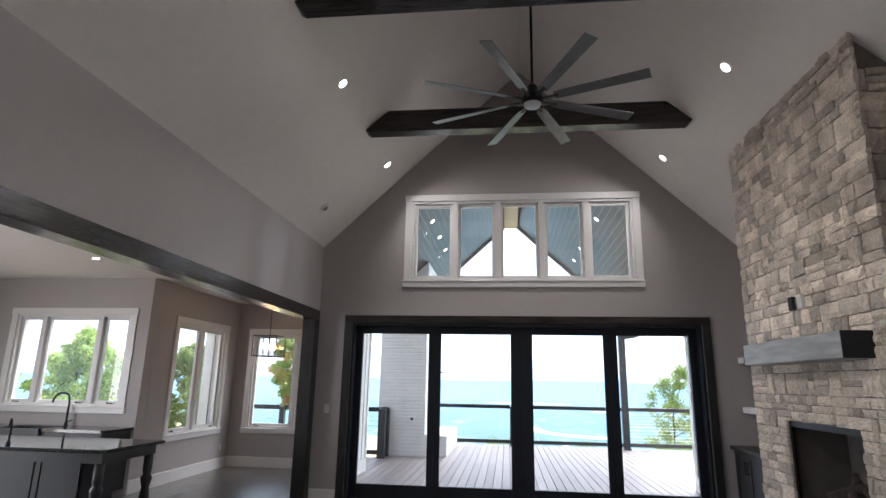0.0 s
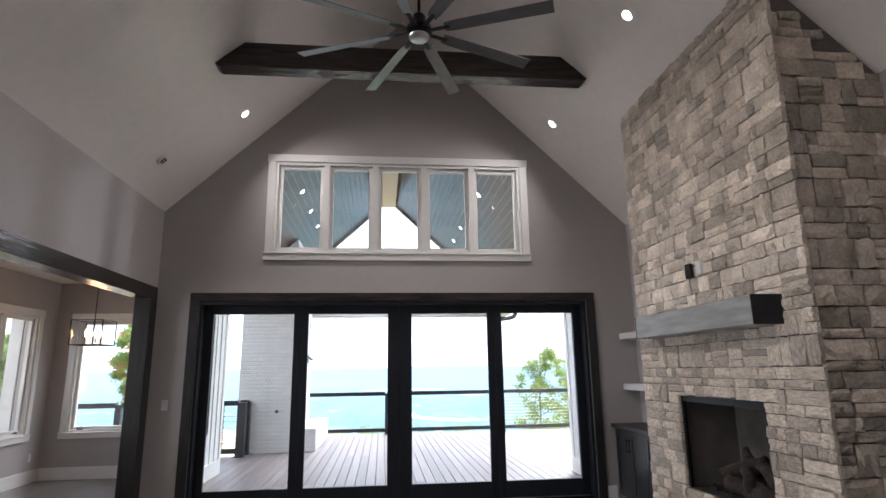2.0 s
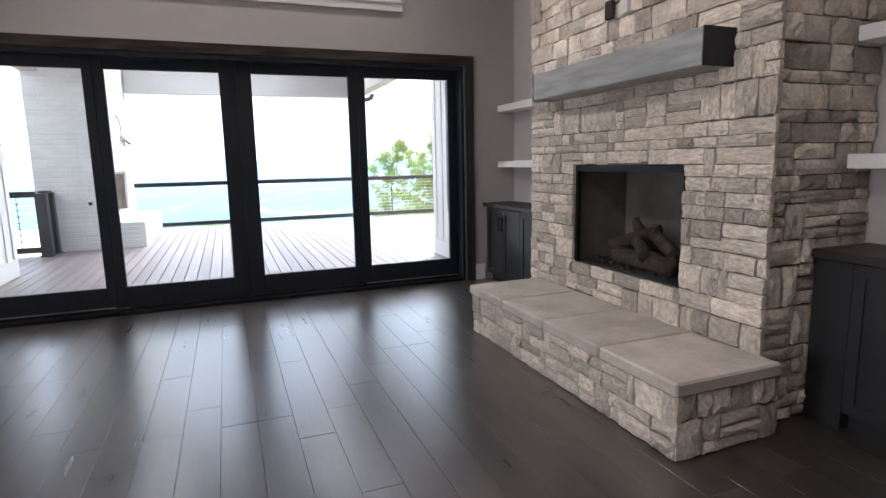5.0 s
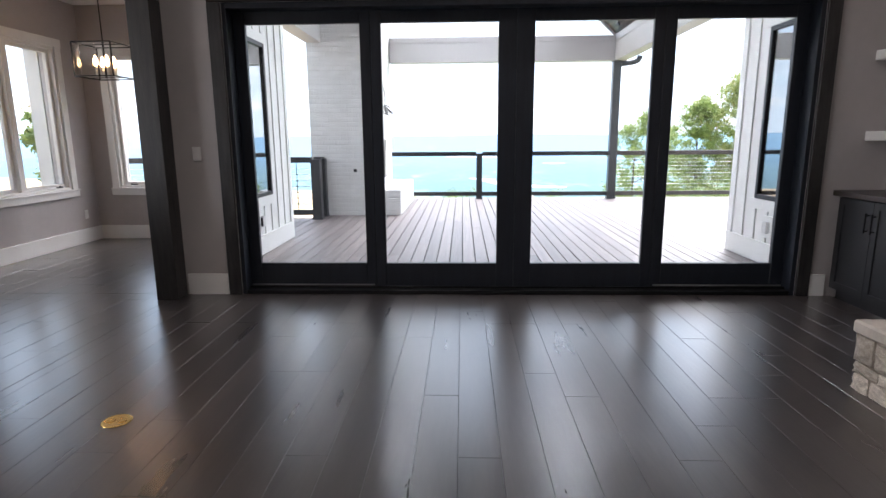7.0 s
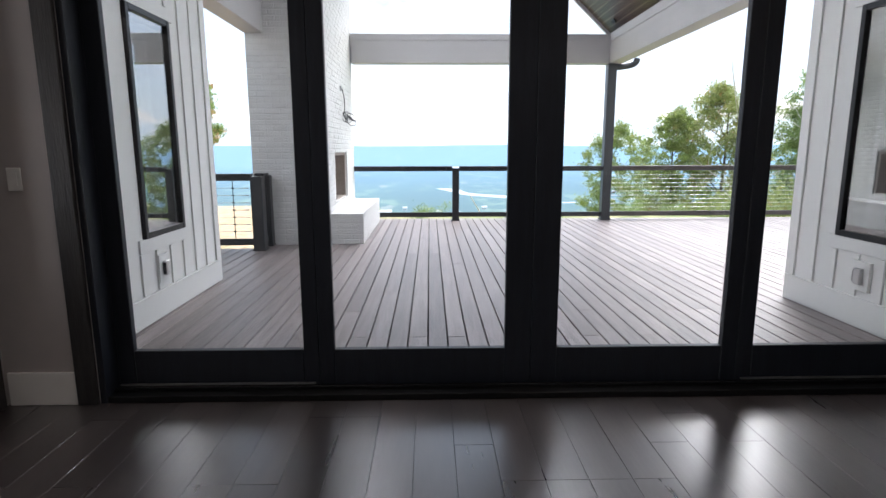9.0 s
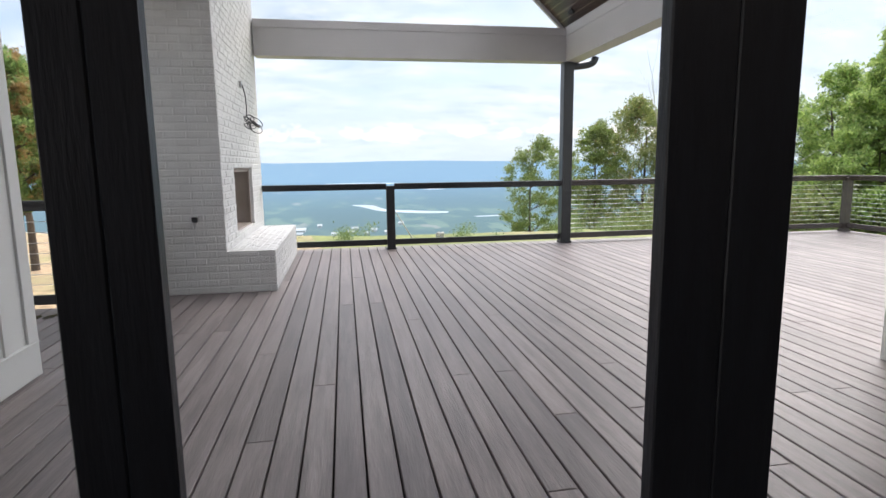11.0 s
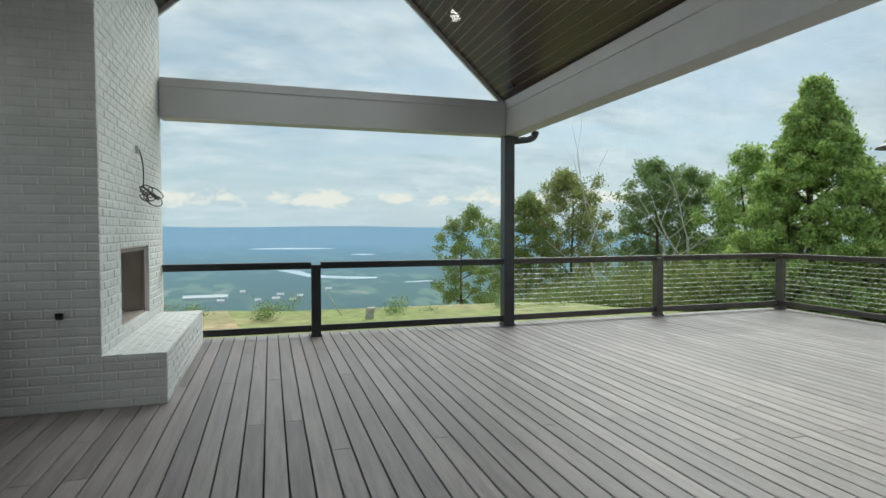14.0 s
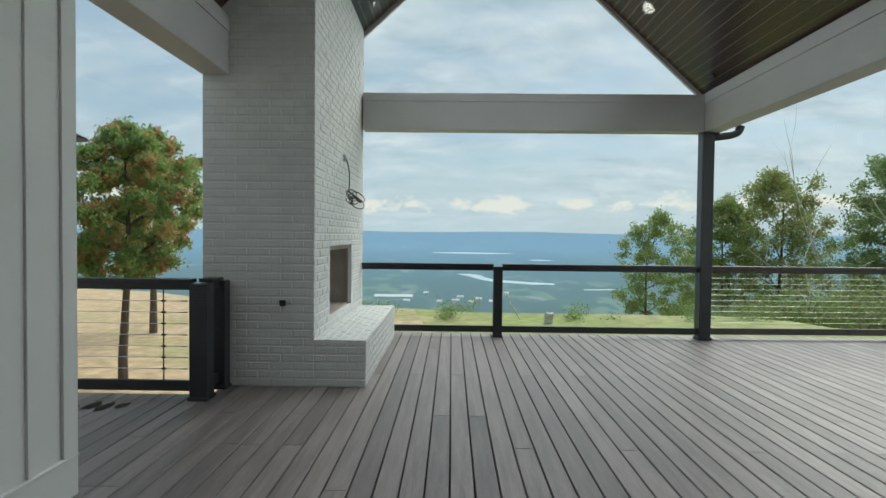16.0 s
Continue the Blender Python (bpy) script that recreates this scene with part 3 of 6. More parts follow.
for i in range(90):
    add_box(bm, *sum(([c, c + rnd.uniform(0.015, 0.035)] for c in (rnd.uniform(-0.2, 0.16), rnd.uniform(-0.5, 0.48))), []), 0.0, rnd.uniform(0.012, 0.03))
tagged(part("lava_rock", bm, SOOT, logs, "loose dark lava rock"), kind="stuff")

mantel = thing("mantel_beam", 2.73, 4.87, 1.856, "brushed grey boxed mantel beam with a black end", "mantel")
part("beam", box(-0.115, 0.105, -0.835, 0.825, 0.0, 0.19, bevel=0.006), MANTEL, mantel)
part("end_cap", box(-0.117, 0.105, -0.842, -0.836, -0.001, 0.191), DOORBLACK, mantel, "black mantel end")
part("end_cap", box(-0.117, 0.105, 0.826, 0.832, -0.001, 0.191), DOORBLACK, mantel, "black mantel end")
for y, dark in ((4.855, 0), (5.01, 1)):
    o = thing("outlet_plate", CX0 - 0.05, y, 2.31, "white outlet plate on the stone chimney" if not dark else "dark recessed outlet box in the stone chimney", "outlet")
    part("plate", box(-0.02, 0.012, -0.035, 0.035, 0.0, 0.115, bevel=0.003), PLASTIC if not dark else SOOT, o)
    part("socket", box(-0.022, -0.019, -0.014, 0.014, 0.02, 0.095), PLASTIC if not dark else BLACKMETAL, o)

# ---- timber tie beams ----
for y0, y1 in ((3.575, 3.765), (5.93, 6.11)):
    bm = bmesh.new()
    z0, z1 = 4.58, 4.85
    pts = [(RIDGE_X - (RIDGE_Z - z0) / SLOPE + 0.06, z0), (RIDGE_X - (RIDGE_Z - z0) / SLOPE + 0.012, z0 + 0.03), (RIDGE_X - (RIDGE_Z - z1) / SLOPE + 0.012, z1)]
    pts += [(2 * RIDGE_X - x, z) for x, z in pts[::-1]]
    lo, hi = [bm.verts.new((x, y0, z)) for x, z in pts], [bm.verts.new((x, y1, z)) for x, z in pts]
    bm.faces.new(lo)
    bm.faces.new(hi[::-1])
    for i in range(len(pts)):
        bm.faces.new((lo[i], lo[(i + 1) % 6], hi[(i + 1) % 6], hi[i]))
    bmesh.ops.recalc_face_normals(bm, faces=bm.faces)
    bmesh.ops.bevel(bm, geom=list(bm.edges), offset=0.006, segments=1, affect="EDGES")
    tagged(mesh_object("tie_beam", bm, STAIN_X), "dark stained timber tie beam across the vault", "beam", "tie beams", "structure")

# ---- ceiling fan ----
FAN = (0.565, 4.805, 4.28)
fan = thing("ceiling_fan", *FAN, "large eight-blade ceiling fan with grey blades on a long black rod", "ceiling fan")
part("downrod", tube((0, 0, 0.12), (0, 0, roof_z(FAN[0]) - FAN[2] - 0.08), 0.013, n=12), BLACKMETAL, fan)
part("canopy", tube((0, 0, roof_z(FAN[0]) - FAN[2] - 0.13), (0, 0, roof_z(FAN[0]) - FAN[2] + 0.01), 0.05, 0.085, n=20), BLACKMETAL, fan)
part("motor", lathe([(0.03, 0.20), (0.055, 0.17), (0.06, 0.10), (0.10, 0.075), (0.11, 0.03), (0.10, 0.0), (0.06, -0.01)][::-1], 24), BLACKMETAL, fan)
part("cap", lathe([(0.02, -0.04), (0.075, -0.034), (0.085, -0.012), (0.085, -0.008)], 24), NICKEL, fan, "round nickel hub cap")
for i in range(8):
    bm = bmesh.new()
    rows = []
    for r, w in ((0.22, 0.035), (0.30, 0.045), (0.85, 0.052), (1.09, 0.056)):
        rows.append([(r, -w, 0.014), (r, w, -0.014)])
    lo = [[bm.verts.new(Vector(p)) for p in row] for row in rows]
    hi = [[bm.verts.new(Vector(p) + Vector((0, 0, 0.008))) for p in row] for row in rows]
    for a, b in zip(range(3), range(1, 4)):
        bm.faces.new((lo[a][0], lo[b][0], lo[b][1], lo[a][1]))
        bm.faces.new((hi[a][0], hi[a][1], hi[b][1], hi[b][0]))
        bm.faces.new((lo[a][0], hi[a][0], hi[b][0], lo[b][0]))
        bm.faces.new((lo[a][1], lo[b][1], hi[b][1], hi[a][1]))
    bm.faces.new((lo[0][0], lo[0][1], hi[0][1], hi[0][0]))
    bm.faces.new((lo[3][0], hi[3][0], hi[3][1], lo[3][1]))
    bmesh.ops.recalc_face_normals(bm, faces=bm.faces)
    turn = pose(0, 0, 0.03, 0, 0, 22.4 + 45 * i)
    bl = part("blade", bm, BLADE, fan)
    bl.matrix_basis = turn
    ir = part("blade_iron", box(0.08, 0.26, -0.02, 0.02, -0.006, 0.004, bevel=0.002), BLACKMETAL, fan)
    ir.matrix_basis = turn

# ---- recessed ceiling lights ----


def downlight(x, y, z, tilt, group, power=24, tone=(1.0, 0.92, 0.82)):
    d = thing("recessed_light", x, y, z, "lit round recessed ceiling light with a white trim", "ceiling light", group)
    d.matrix_basis = pose(x, y, z, 0, tilt, 0)
    bm = bmesh.new()
    n = 24
    for ra, rb, za, zb in ((0.066, 0.052, -0.006, -0.010), (0.066, 0.066, 0.0, -0.006), (0.052, 0.042, -0.010, 0.0)):
        a = [bm.verts.new((ra * math.cos(6.2832 * i / n), ra * math.sin(6.2832 * i / n), za)) for i in range(n)]
        b = [bm.verts.new((rb * math.cos(6.2832 * i / n), rb * math.sin(6.2832 * i / n), zb)) for i in range(n)]
        for i in range(n):
            bm.faces.new((a[i], a[(i + 1) % n], b[(i + 1) % n], b[i]))
    part("trim_ring", bm, PLASTIC, d)
    if power:
        lamp = new("lamp", bpy.data.lights.new("lamp", "SPOT"))
        lamp.data.energy, lamp.data.spot_size, lamp.data.spot_blend, lamp.data.shadow_soft_size, lamp.data.color = power, radians(142), 1.0, 0.09, tone
        lamp.parent = d
        lamp.matrix_basis = pose(0, 0, -0.02)
    part("lens", tube((0, 0, -0.003), (0, 0, -0.0045), 0.044, n=24), LEDLIGHT, d, "glowing warm lens")
    return d


tilt = math.degrees(math.atan(SLOPE))
for y in (0.43, 2.65, 4.87, 7.09):
    for s in (-1, 1):
        x = RIDGE_X + s * 1.88
        downlight(x, y, roof_z(x) - 0.004, s * tilt, "living room recessed lights")
for x, y in ((-5.0, 6.37), (-6.7, 6.37), (-5.0, 4.0), (-6.7, 4.0)):
    downlight(x, y, KZ - 0.002, 0, "kitchen recessed lights", 8)
x = -2.12
vent = thing("ceiling_vent", x, 6.75, roof_z(x) - 0.003, "small white round ceiling sensor with dark slots", "smoke detector")
vent.matrix_basis = pose(x, 6.75, roof_z(x) - 0.003, 0, -tilt, 0)
part("body", lathe([(0.05, -0.03), (0.06, -0.022), (0.065, 0.0)], 20), PLASTIC, vent)
part("grille", boxes((-0.035, 0.035, -0.03, -0.012, -0.034, -0.029), (-0.035, 0.035, 0.012, 0.03, -0.034, -0.029)), BLACKMETAL, vent)

# ---- built-in cabinets and shelves beside the chimney ----
CF = 3.18


def cabinet(y0, y1, label):
    c = thing("base_cabinet", CF, (y0 + y1) / 2, 0, label, "cabinet", "built-in cabinets")
    h = (y1 - y0) / 2
    part("body", box(0.02, RX - CF - 0.002, -h, h, 0.09, 0.875), CAB, c)
    part("toe_kick", box(0.07, RX - CF - 0.004, -h, h, 0.0, 0.088), CAB, c)
    for a, b, hs in ((-h + 0.004, -0.002, -0.035), (0.002, h - 0.004, 0.035)):
        fr = 0.058
        d = part("door", sheet(rect(a, b, 0.10, 0.865), [rect(a + fr, b - fr, 0.10 + fr, 0.865 - fr)], "x", 0.0, 0.0195), CAB, c)
        part("door_panel", box(0.009, 0.019, a + fr, b - fr, 0.10 + fr, 0.865 - fr), CAB, d)
        part("handle", boxes((-0.035, -0.025, hs - 0.005, hs + 0.005, 0.62, 0.78), (-0.026, 0.0, hs - 0.004, hs + 0.004, 0.635, 0.645), (-0.026, 0.0, hs - 0.004, hs + 0.004, 0.755, 0.765), bevel=0.001), BLACKMETAL, d, "slim black bar pull")
    return c


for y0, y1 in ((6.93, 7.73), (6.10, 6.93)):
    cabinet(y0, y1, "black shaker base cabinet between the chimney and the glass door")
for i in range(4):
    cabinet(2.78 - 0.80 * i, 3.58 - 0.80 * i, "black shaker base cabinet under the shelves beside the chimney")
tagged(mesh_object("filler_panel", box(CF + 0.005, RX - 0.002, 3.581, 3.775, 0.0, 0.875), CAB), "black filler panel between cabinet and chimney", "panel")
tagged(mesh_object("countertop", box(CF - 0.035, RX - 0.002, 6.085, 7.77, 0.877, 0.92, bevel=0.004), CTOP), "dark wood countertop on the black cabinets", "countertop")
tagged(mesh_object("countertop", box(CF - 0.035, RX - 0.002, 0.36, 3.775, 0.877, 0.92, bevel=0.004), CTOP), "dark wood countertop on the black cabinets", "countertop")
for z in (1.325, 1.957):
    tagged(mesh_object("wall_shelf", box(3.36, RX - 0.001, 6.085, NY - 0.004, z, z + 0.075, bevel=0.003), TRIM), "thick white floating shelf in the alcove", "shelf", "floating shelves")
    tagged(mesh_object("wall_shelf", box(3.36, RX - 0.001, 0.36, 3.775, z, z + 0.075, bevel=0.003), TRIM), "thick white floating shelf in the alcove", "shelf", "floating shelves")


def plate(name, axis, x, y, z, label, category="outlet", toggles=1, face=1):
    o = thing(name, x, y, z, label, category)
    o.matrix_basis = pose(x, y, z, 0, 0, {"y": 0 if face > 0 else 180, "x": 90 * face}[axis])
    part("plate", box(-0.037, 0.037, -0.006, 0.0, -0.06, 0.06, bevel=0.002), PLASTIC, o)
    part("rocker", box(-0.016, 0.016, -0.009, -0.006, -0.034, 0.034, bevel=0.001), PLASTIC, o)
    return o


plate("light_switch", "y", -2.24, NY, 1.25, "white wall switch beside the sliding door", "switch")
plate("wall_outlet", "x", RX, 3.33, 1.09, "white wall outlet above the dark countertop", face=-1)
plate("wall_outlet", "x", -5.10, 10.42, 0.38, "white wall outlet under the dining bay window", face=1)

floor_outlet = thing("floor_outlet", -1.66, 5.48, 0.0, "round polished brass floor outlet cover", "floor outlet")
part("cover", lathe([(0.066, 0.0), (0.072, 0.003), (0.066, 0.007), (0.060, 0.006), (0.01, 0.006)], 28), BRASS, floor_outlet)
for s in (-1, 1):
    part("flap", tube((0.028 * s, 0, 0.006), (0.028 * s, 0, 0.009), 0.02, n=16), BRASS, floor_outlet)

# ---- baseboards ----


def board(*rows):
    return boxes(*rows, bevel=0.003)


structure("baseboard_north", board((LX + 0.024, -2.044, NY - 0.018, NY, 0.0, 0.19), (3.05, CF, NY - 0.018, NY, 0.0, 0.19)), TRIM, "tall white baseboard", "baseboard")
structure("baseboard_bay_west", board((-5.10, -5.08, 7.80, 10.70, 0.0, 0.19)), TRIM, "tall white baseboard", "baseboard")
structure("baseboard_bay_north", board((-5.08, -2.62, 10.68, 10.70, 0.0, 0.19)), TRIM, "tall white baseboard", "baseboard")
structure("baseboard_bay_east", board((-2.62, -2.60, 8.0, 10.68, 0.0, 0.19)), TRIM, "tall white baseboard", "baseboard")

# ---- kitchen ----
isl = thing("kitchen_island", -4.76, 5.9, 0, "black kitchen island with a polished dark stone top and turned legs", "kitchen island")
part("top", box(-1.2, 1.07, -0.62, 0.42, 0.885, 0.92, bevel=0.006), GRANITE, isl, "polished dark stone top")
part("body", box(-1.1, 0.55, -0.20, 0.34, 0.09, 0.884, bevel=0.003), CAB, isl)
part("toe_kick", box(-1.05, 0.50, -0.16, 0.30, 0.0, 0.088), CAB, isl)
part("apron", boxes((0.55, 1.02, 0.30, 0.33, 0.78, 0.884), (0.99, 1.02, -0.56, 0.30, 0.78, 0.884), (-1.1, 0.99, -0.56, -0.53, 0.78, 0.884)), CAB, isl)
legp = [(0.055, 0.0), (0.06, 0.04), (0.04, 0.08), (0.045, 0.13), (0.065, 0.22), (0.055, 0.32), (0.04, 0.42), (0.06, 0.50), (0.062, 0.53), (0.04, 0.56), (0.05, 0.60), (0.05, 0.78)]
for x, y in ((0.96, 0.31), (0.96, -0.50), (-1.05, -0.50)):
    lg = part("leg", lathe(legp, 16), CAB, isl, "turned black leg")
    lg.matrix_basis = pose(x, y, 0)
for i in range(3):
    a = -1.09 + i * 0.545
    d = part("door", sheet(rect(a + 0.01, a + 0.535, 0.11, 0.87), [rect(a + 0.07, a + 0.475, 0.17, 0.81)], "y", -0.22, 0.019), CAB, isl)
    part("door_panel", box(a + 0.07, a + 0.475, -0.21, -0.2015, 0.17, 0.81), CAB, d)
for i in range(5):
    x0 = -7.9 + i * 0.55
    c = thing("kitchen_cabinet", x0 + 0.275, 7.5, 0, "black kitchen base cabinet under the window", "cabinet", "kitchen base cabinets")
    part("body", box(-0.273, 0.273, -0.29, 0.298, 0.09, 0.88), CAB, c)
    d = part("door", sheet(rect(-0.268, 0.268, 0.10, 0.87), [rect(-0.208, 0.208, 0.16, 0.81)], "y", -0.31, 0.018), CAB, c)
    part("door_panel", box(-0.208, 0.208, -0.302, -0.2925, 0.16, 0.81), CAB, d)
tagged(mesh_object("countertop", boxes((-7.95, -6.75, 7.17, 7.798, 0.882, 0.92), (-6.05, -5.11, 7.17, 7.798, 0.882, 0.92), (-6.75, -6.05, 7.63, 7.798, 0.882, 0.92)), GRANITE), "polished dark stone counter under the window", "countertop")
sink = thing("sink", -6.4, 7.4, 0.66, "black apron-front kitchen sink", "sink")
part("basin", boxes((-0.345, 0.345, -0.26, -0.24, 0.0, 0.262), (-0.345, 0.345, 0.20, 0.225, 0.0, 0.255), (-0.345, -0.32, -0.24, 0.20, 0.0, 0.255), (0.32, 0.345, -0.24, 0.20, 0.0, 0.255)), CAB, sink)
faucet = thing("faucet", -6.12, 7.70, 0.92, "tall dark gooseneck kitchen faucet", "faucet")


def curve_tube(name, pts, r, mat, parent=None, label="", res=6):
    cu = bpy.data.curves.new(name, "CURVE")
    cu.dimensions, cu.bevel_depth, cu.bevel_resolution, cu.resolution_u = "3D", r, 3, res
    sp = cu.splines.new("NURBS")
    sp.points.add(len(pts) - 1)
    for p, q in zip(sp.points, pts):
        p.co = (*q, 1)
    sp.use_endpoint_u, sp.order_u = True, 3
    cu.materials.append(mat)
    ob = new(name, cu)
    if parent is not None:
        ob.parent = parent
    if label:
        ob["label"] = label
    return ob


curve_tube("neck", [(0, 0, 0), (0, 0, 0.22), (0, 0, 0.40), (-0.03, -0.02, 0.46), (-0.10, -0.08, 0.47), (-0.15, -0.12, 0.42), (-0.16, -0.13, 0.33)], 0.014, BLACKMETAL, faucet)
part("base", tube((0, 0, 0), (0, 0, 0.05), 0.028, 0.022, n=16), BLACKMETAL, faucet)
part("lever", tube((0.02, 0, 0.06), (0.10, 0, 0.09), 0.008, n=8), BLACKMETAL, faucet)

prep = thing("faucet", -4.86, 5.40, 0.92, "small dark gooseneck faucet on the kitchen island", "faucet")
curve_tube("neck", [(0, 0, 0), (0, 0, 0.12), (0, 0, 0.22), (0.02, -0.03, 0.27), (0.06, -0.08, 0.26), (0.07, -0.10, 0.20)], 0.011, BLACKMETAL, prep)
part("base", tube((0, 0, 0), (0, 0, 0.04), 0.024, 0.018, n=16), BLACKMETAL, prep)

# ---- pendant lantern in the dining bay ----
PX, PY, PZ = -3.66, 8.93, 2.01
pend = thing("pendant_light", PX, PY, PZ, "square black-framed pendant lantern with glass panes and lit candle bulbs", "pendant light")
part("rod", tube((0, 0, 0.34), (0, 0, KZ - PZ), 0.006, n=8), BLACKMETAL, pend)
part("canopy", tube((0, 0, KZ - PZ - 0.025), (0, 0, KZ - PZ), 0.065, n=20), BLACKMETAL, pend)
bm = bmesh.new()
H2, Z0, Z1 = 0.20, 0.0, 0.33
for sx in (-1, 1):
    for sy in (-1, 1):
        add_box(bm, sx * H2 - 0.006, sx * H2 + 0.006, sy * H2 - 0.006, sy * H2 + 0.006, Z0, Z1)
for z in (Z0, Z1):
    for s in (-1, 1):
        add_box(bm, -H2, H2, s * H2 - 0.006, s * H2 + 0.006, z - 0.006, z + 0.006)
        add_box(bm, s * H2 - 0.006, s * H2 + 0.006, -H2, H2, z - 0.006, z + 0.006)
    add_box(bm, -H2, H2, -0.005, 0.005, z - 0.004, z + 0.004)
add_box(bm, -0.008, 0.008, -0.008, 0.008, 0.0, 0.36)
part("cage", bm, BLACKMETAL, pend)
for s in (-1, 1):
    part("pane", box(-H2 + 0.008, H2 - 0.008, s * (H2 - 0.012) - 0.001, s * (H2 - 0.012) + 0.001, 0.01, 0.32), GLASS2, pend).visible_shadow = False
    part("pane", box(s * (H2 - 0.012) - 0.001, s * (H2 - 0.012) + 0.001, -H2 + 0.014, H2 - 0.014, 0.01, 0.32), GLASS2, pend).visible_shadow = False
for i in range(4):
    x, y = 0.085 * math.cos(0.8 + i * 1.571), 0.085 * math.sin(0.8 + i * 1.571)
    cd = part("candle", tube((x, y, 0.02), (x, y, 0.11), 0.011, n=10), PLASTIC, pend)
    b = part("bulb", lathe([(0.008, 0.0), (0.024, 0.03), (0.018, 0.07), (0.004, 0.11)], 10), BULB, cd, "glowing amber candle bulb")
    b.matrix_basis = pose(x, y, 0.11)

# ---- porch ----
PRX, PRZ, PSL = 0.45, 6.49, 0.93
BX0, BX1, BY0, BY1 = -2.725, -1.61, 13.295, 16.28
WLX, WLY, WRX, WRY = -2.415, 10.945, 3.385, 10.035


def porch_z(x):
    return PRZ - PSL * abs(x - PRX)


# near-black framing colour stands in for the shade in the board gaps
structure("deck_frame", boxes((-2.55, 9.50, 8.02, 16.44, -0.34, -0.10), (-6.6, -2.552, 10.97, 12.96, -0.34, -0.10), (-2.55, 9.50, 16.44, 16.48, -0.40, -0.045), (-6.6, -2.552, 12.96, 13.00, -0.40, -0.045)), GAP, "deck framing coloured near-black as shade between the boards", "deck")


def board_wall(name, x, out, y0, y1, hole, label):
    """White board-and-batten cladding on a porch side wall, with its battens, skirt and black window."""
    t = 0.06
    a0, a1 = sorted((x, x - out * t))
    w = structure(name, sheet(rect(y0, y1, DECK, 3.66), [rect(hole[0] - 0.01, hole[1] + 0.01, hole[2] - 0.01, hole[3] + 0.01)], "x", a0, a1 - a0), SIDING, label, "wall")
    f = lambda d: sorted((x, x + out * d))
    def b(ya, yb, za, zb, d):
        lo, hi = f(d)
        return (lo, hi, ya, yb, za, zb)
    part("skirt", boxes(b(y0, y1 + 0.018, DECK + 0.005, 0.20, 0.018), b(y0, y1 + 0.018, 0.20, 0.214, 0.026), bevel=0.002), SIDING, w)
    part("corner_board", box(*b(y1 - 0.10, y1 + 0.018, 0.215, 3.66, 0.018), bevel=0.002), SIDING, w)
    y = y1 - 0.36
    while y > y0 + 0.1:
        if hole[0] - 0.14 < y < hole[1] + 0.10:
            part("batten", box(*b(y, y + 0.045, 0.215, hole[2] - 0.12, 0.016), bevel=0.002), SIDING, w)
            part("batten", box(*b(y, y + 0.045, hole[3] + 0.12, 3.66, 0.016), bevel=0.002), SIDING, w)
        else:
            part("batten", box(*b(y, y + 0.045, 0.215, 3.66, 0.016), bevel=0.002), SIDING, w)
        y -= 0.26
    part("window_trim", boxes(b(hole[0] - 0.09, hole[1] + 0.09, hole[3], hole[3] + 0.11, 0.02), b(hole[0] - 0.09, hole[1] + 0.09, hole[2] - 0.11, hole[2], 0.02), bevel=0.002), SIDING, w)
    return w


board_wall("wall_porch_west", WLX, 1, 8.01, WLY, BAY_WIN_E, "white painted board-and-batten porch wall")
board_wall("wall_porch_east", WRX, -1, 8.01, WRY, EAST_WIN, "white painted board-and-batten porch wall")
# outer ends of the two bump-outs
structure("wall_bay_north_cladding", sheet(rect(-5.5, WLX - 0.062, -1.4, 3.66), [rect(BAY_WIN_N[0], BAY_WIN_N[1], BAY_WIN_N[2], BAY_WIN_N[3])], "y", WLY, 0.02), SIDING, "white painted board cladding", "wall")
structure("wall_bay_west_cladding", sheet(rect(8.0, WLY, -1.4, 3.66), [rect(*BAY_WIN_W)], "x", -5.5, 0.18), SIDING, "white painted board cladding", "wall")


def black_window(name, x, out, y0, y1, z0, z1, label):
    w = new(name)
    tagged(w, label, "window", kind="structure")
    lo, hi = sorted((x - out * 0.03, x + out * 0.03))
    f = 0.05
    part("window_frame", boxes((lo, hi, y0, y0 + f, z0, z1), (lo, hi, y1 - f, y1, z0, z1), (lo, hi, y0 + f, y1 - f, z0, z0 + f), (lo, hi, y0 + f, y1 - f, z1 - f, z1), bevel=0.004), BLACKMETAL, w)
    g = part("pane", box(x - 0.004, x + 0.004, y0 + f, y1 - f, z0 + f, z1 - f), MIRRORGLASS, w, "reflecting glass pane")
    g.visible_shadow = False


black_window("window_5", WLX, 1, *BAY_WIN_E, "black-framed window in the white porch wall")
black_window("window_6", WRX, -1, *EAST_WIN, "black-framed window in the white porch wall")
for x, y, z, rz, lab in ((WLX, 9.63, 0.395, 90, "west"), (WRX, 9.105, 0.395, -90, "east")):
    o = thing("outdoor_outlet", x, y, z, "grey weatherproof outlet box on a white block, on the porch wall", "outlet")
    o.matrix_basis = pose(x, y, z, 0, 0, rz)
    part("block", boxes((-0.09, 0.09, -0.03, 0.0, -0.12, 0.12), bevel=0.003), SIDING, o)
    part("cover", box(-0.04, 0.04, -0.065, -0.03, -0.065, 0.065, bevel=0.008), NICKEL, o, "grey metal bubble cover")
    part("hinge", box(-0.045, -0.04, -0.06, -0.035, -0.05, 0.05), BLACKMETAL, o)

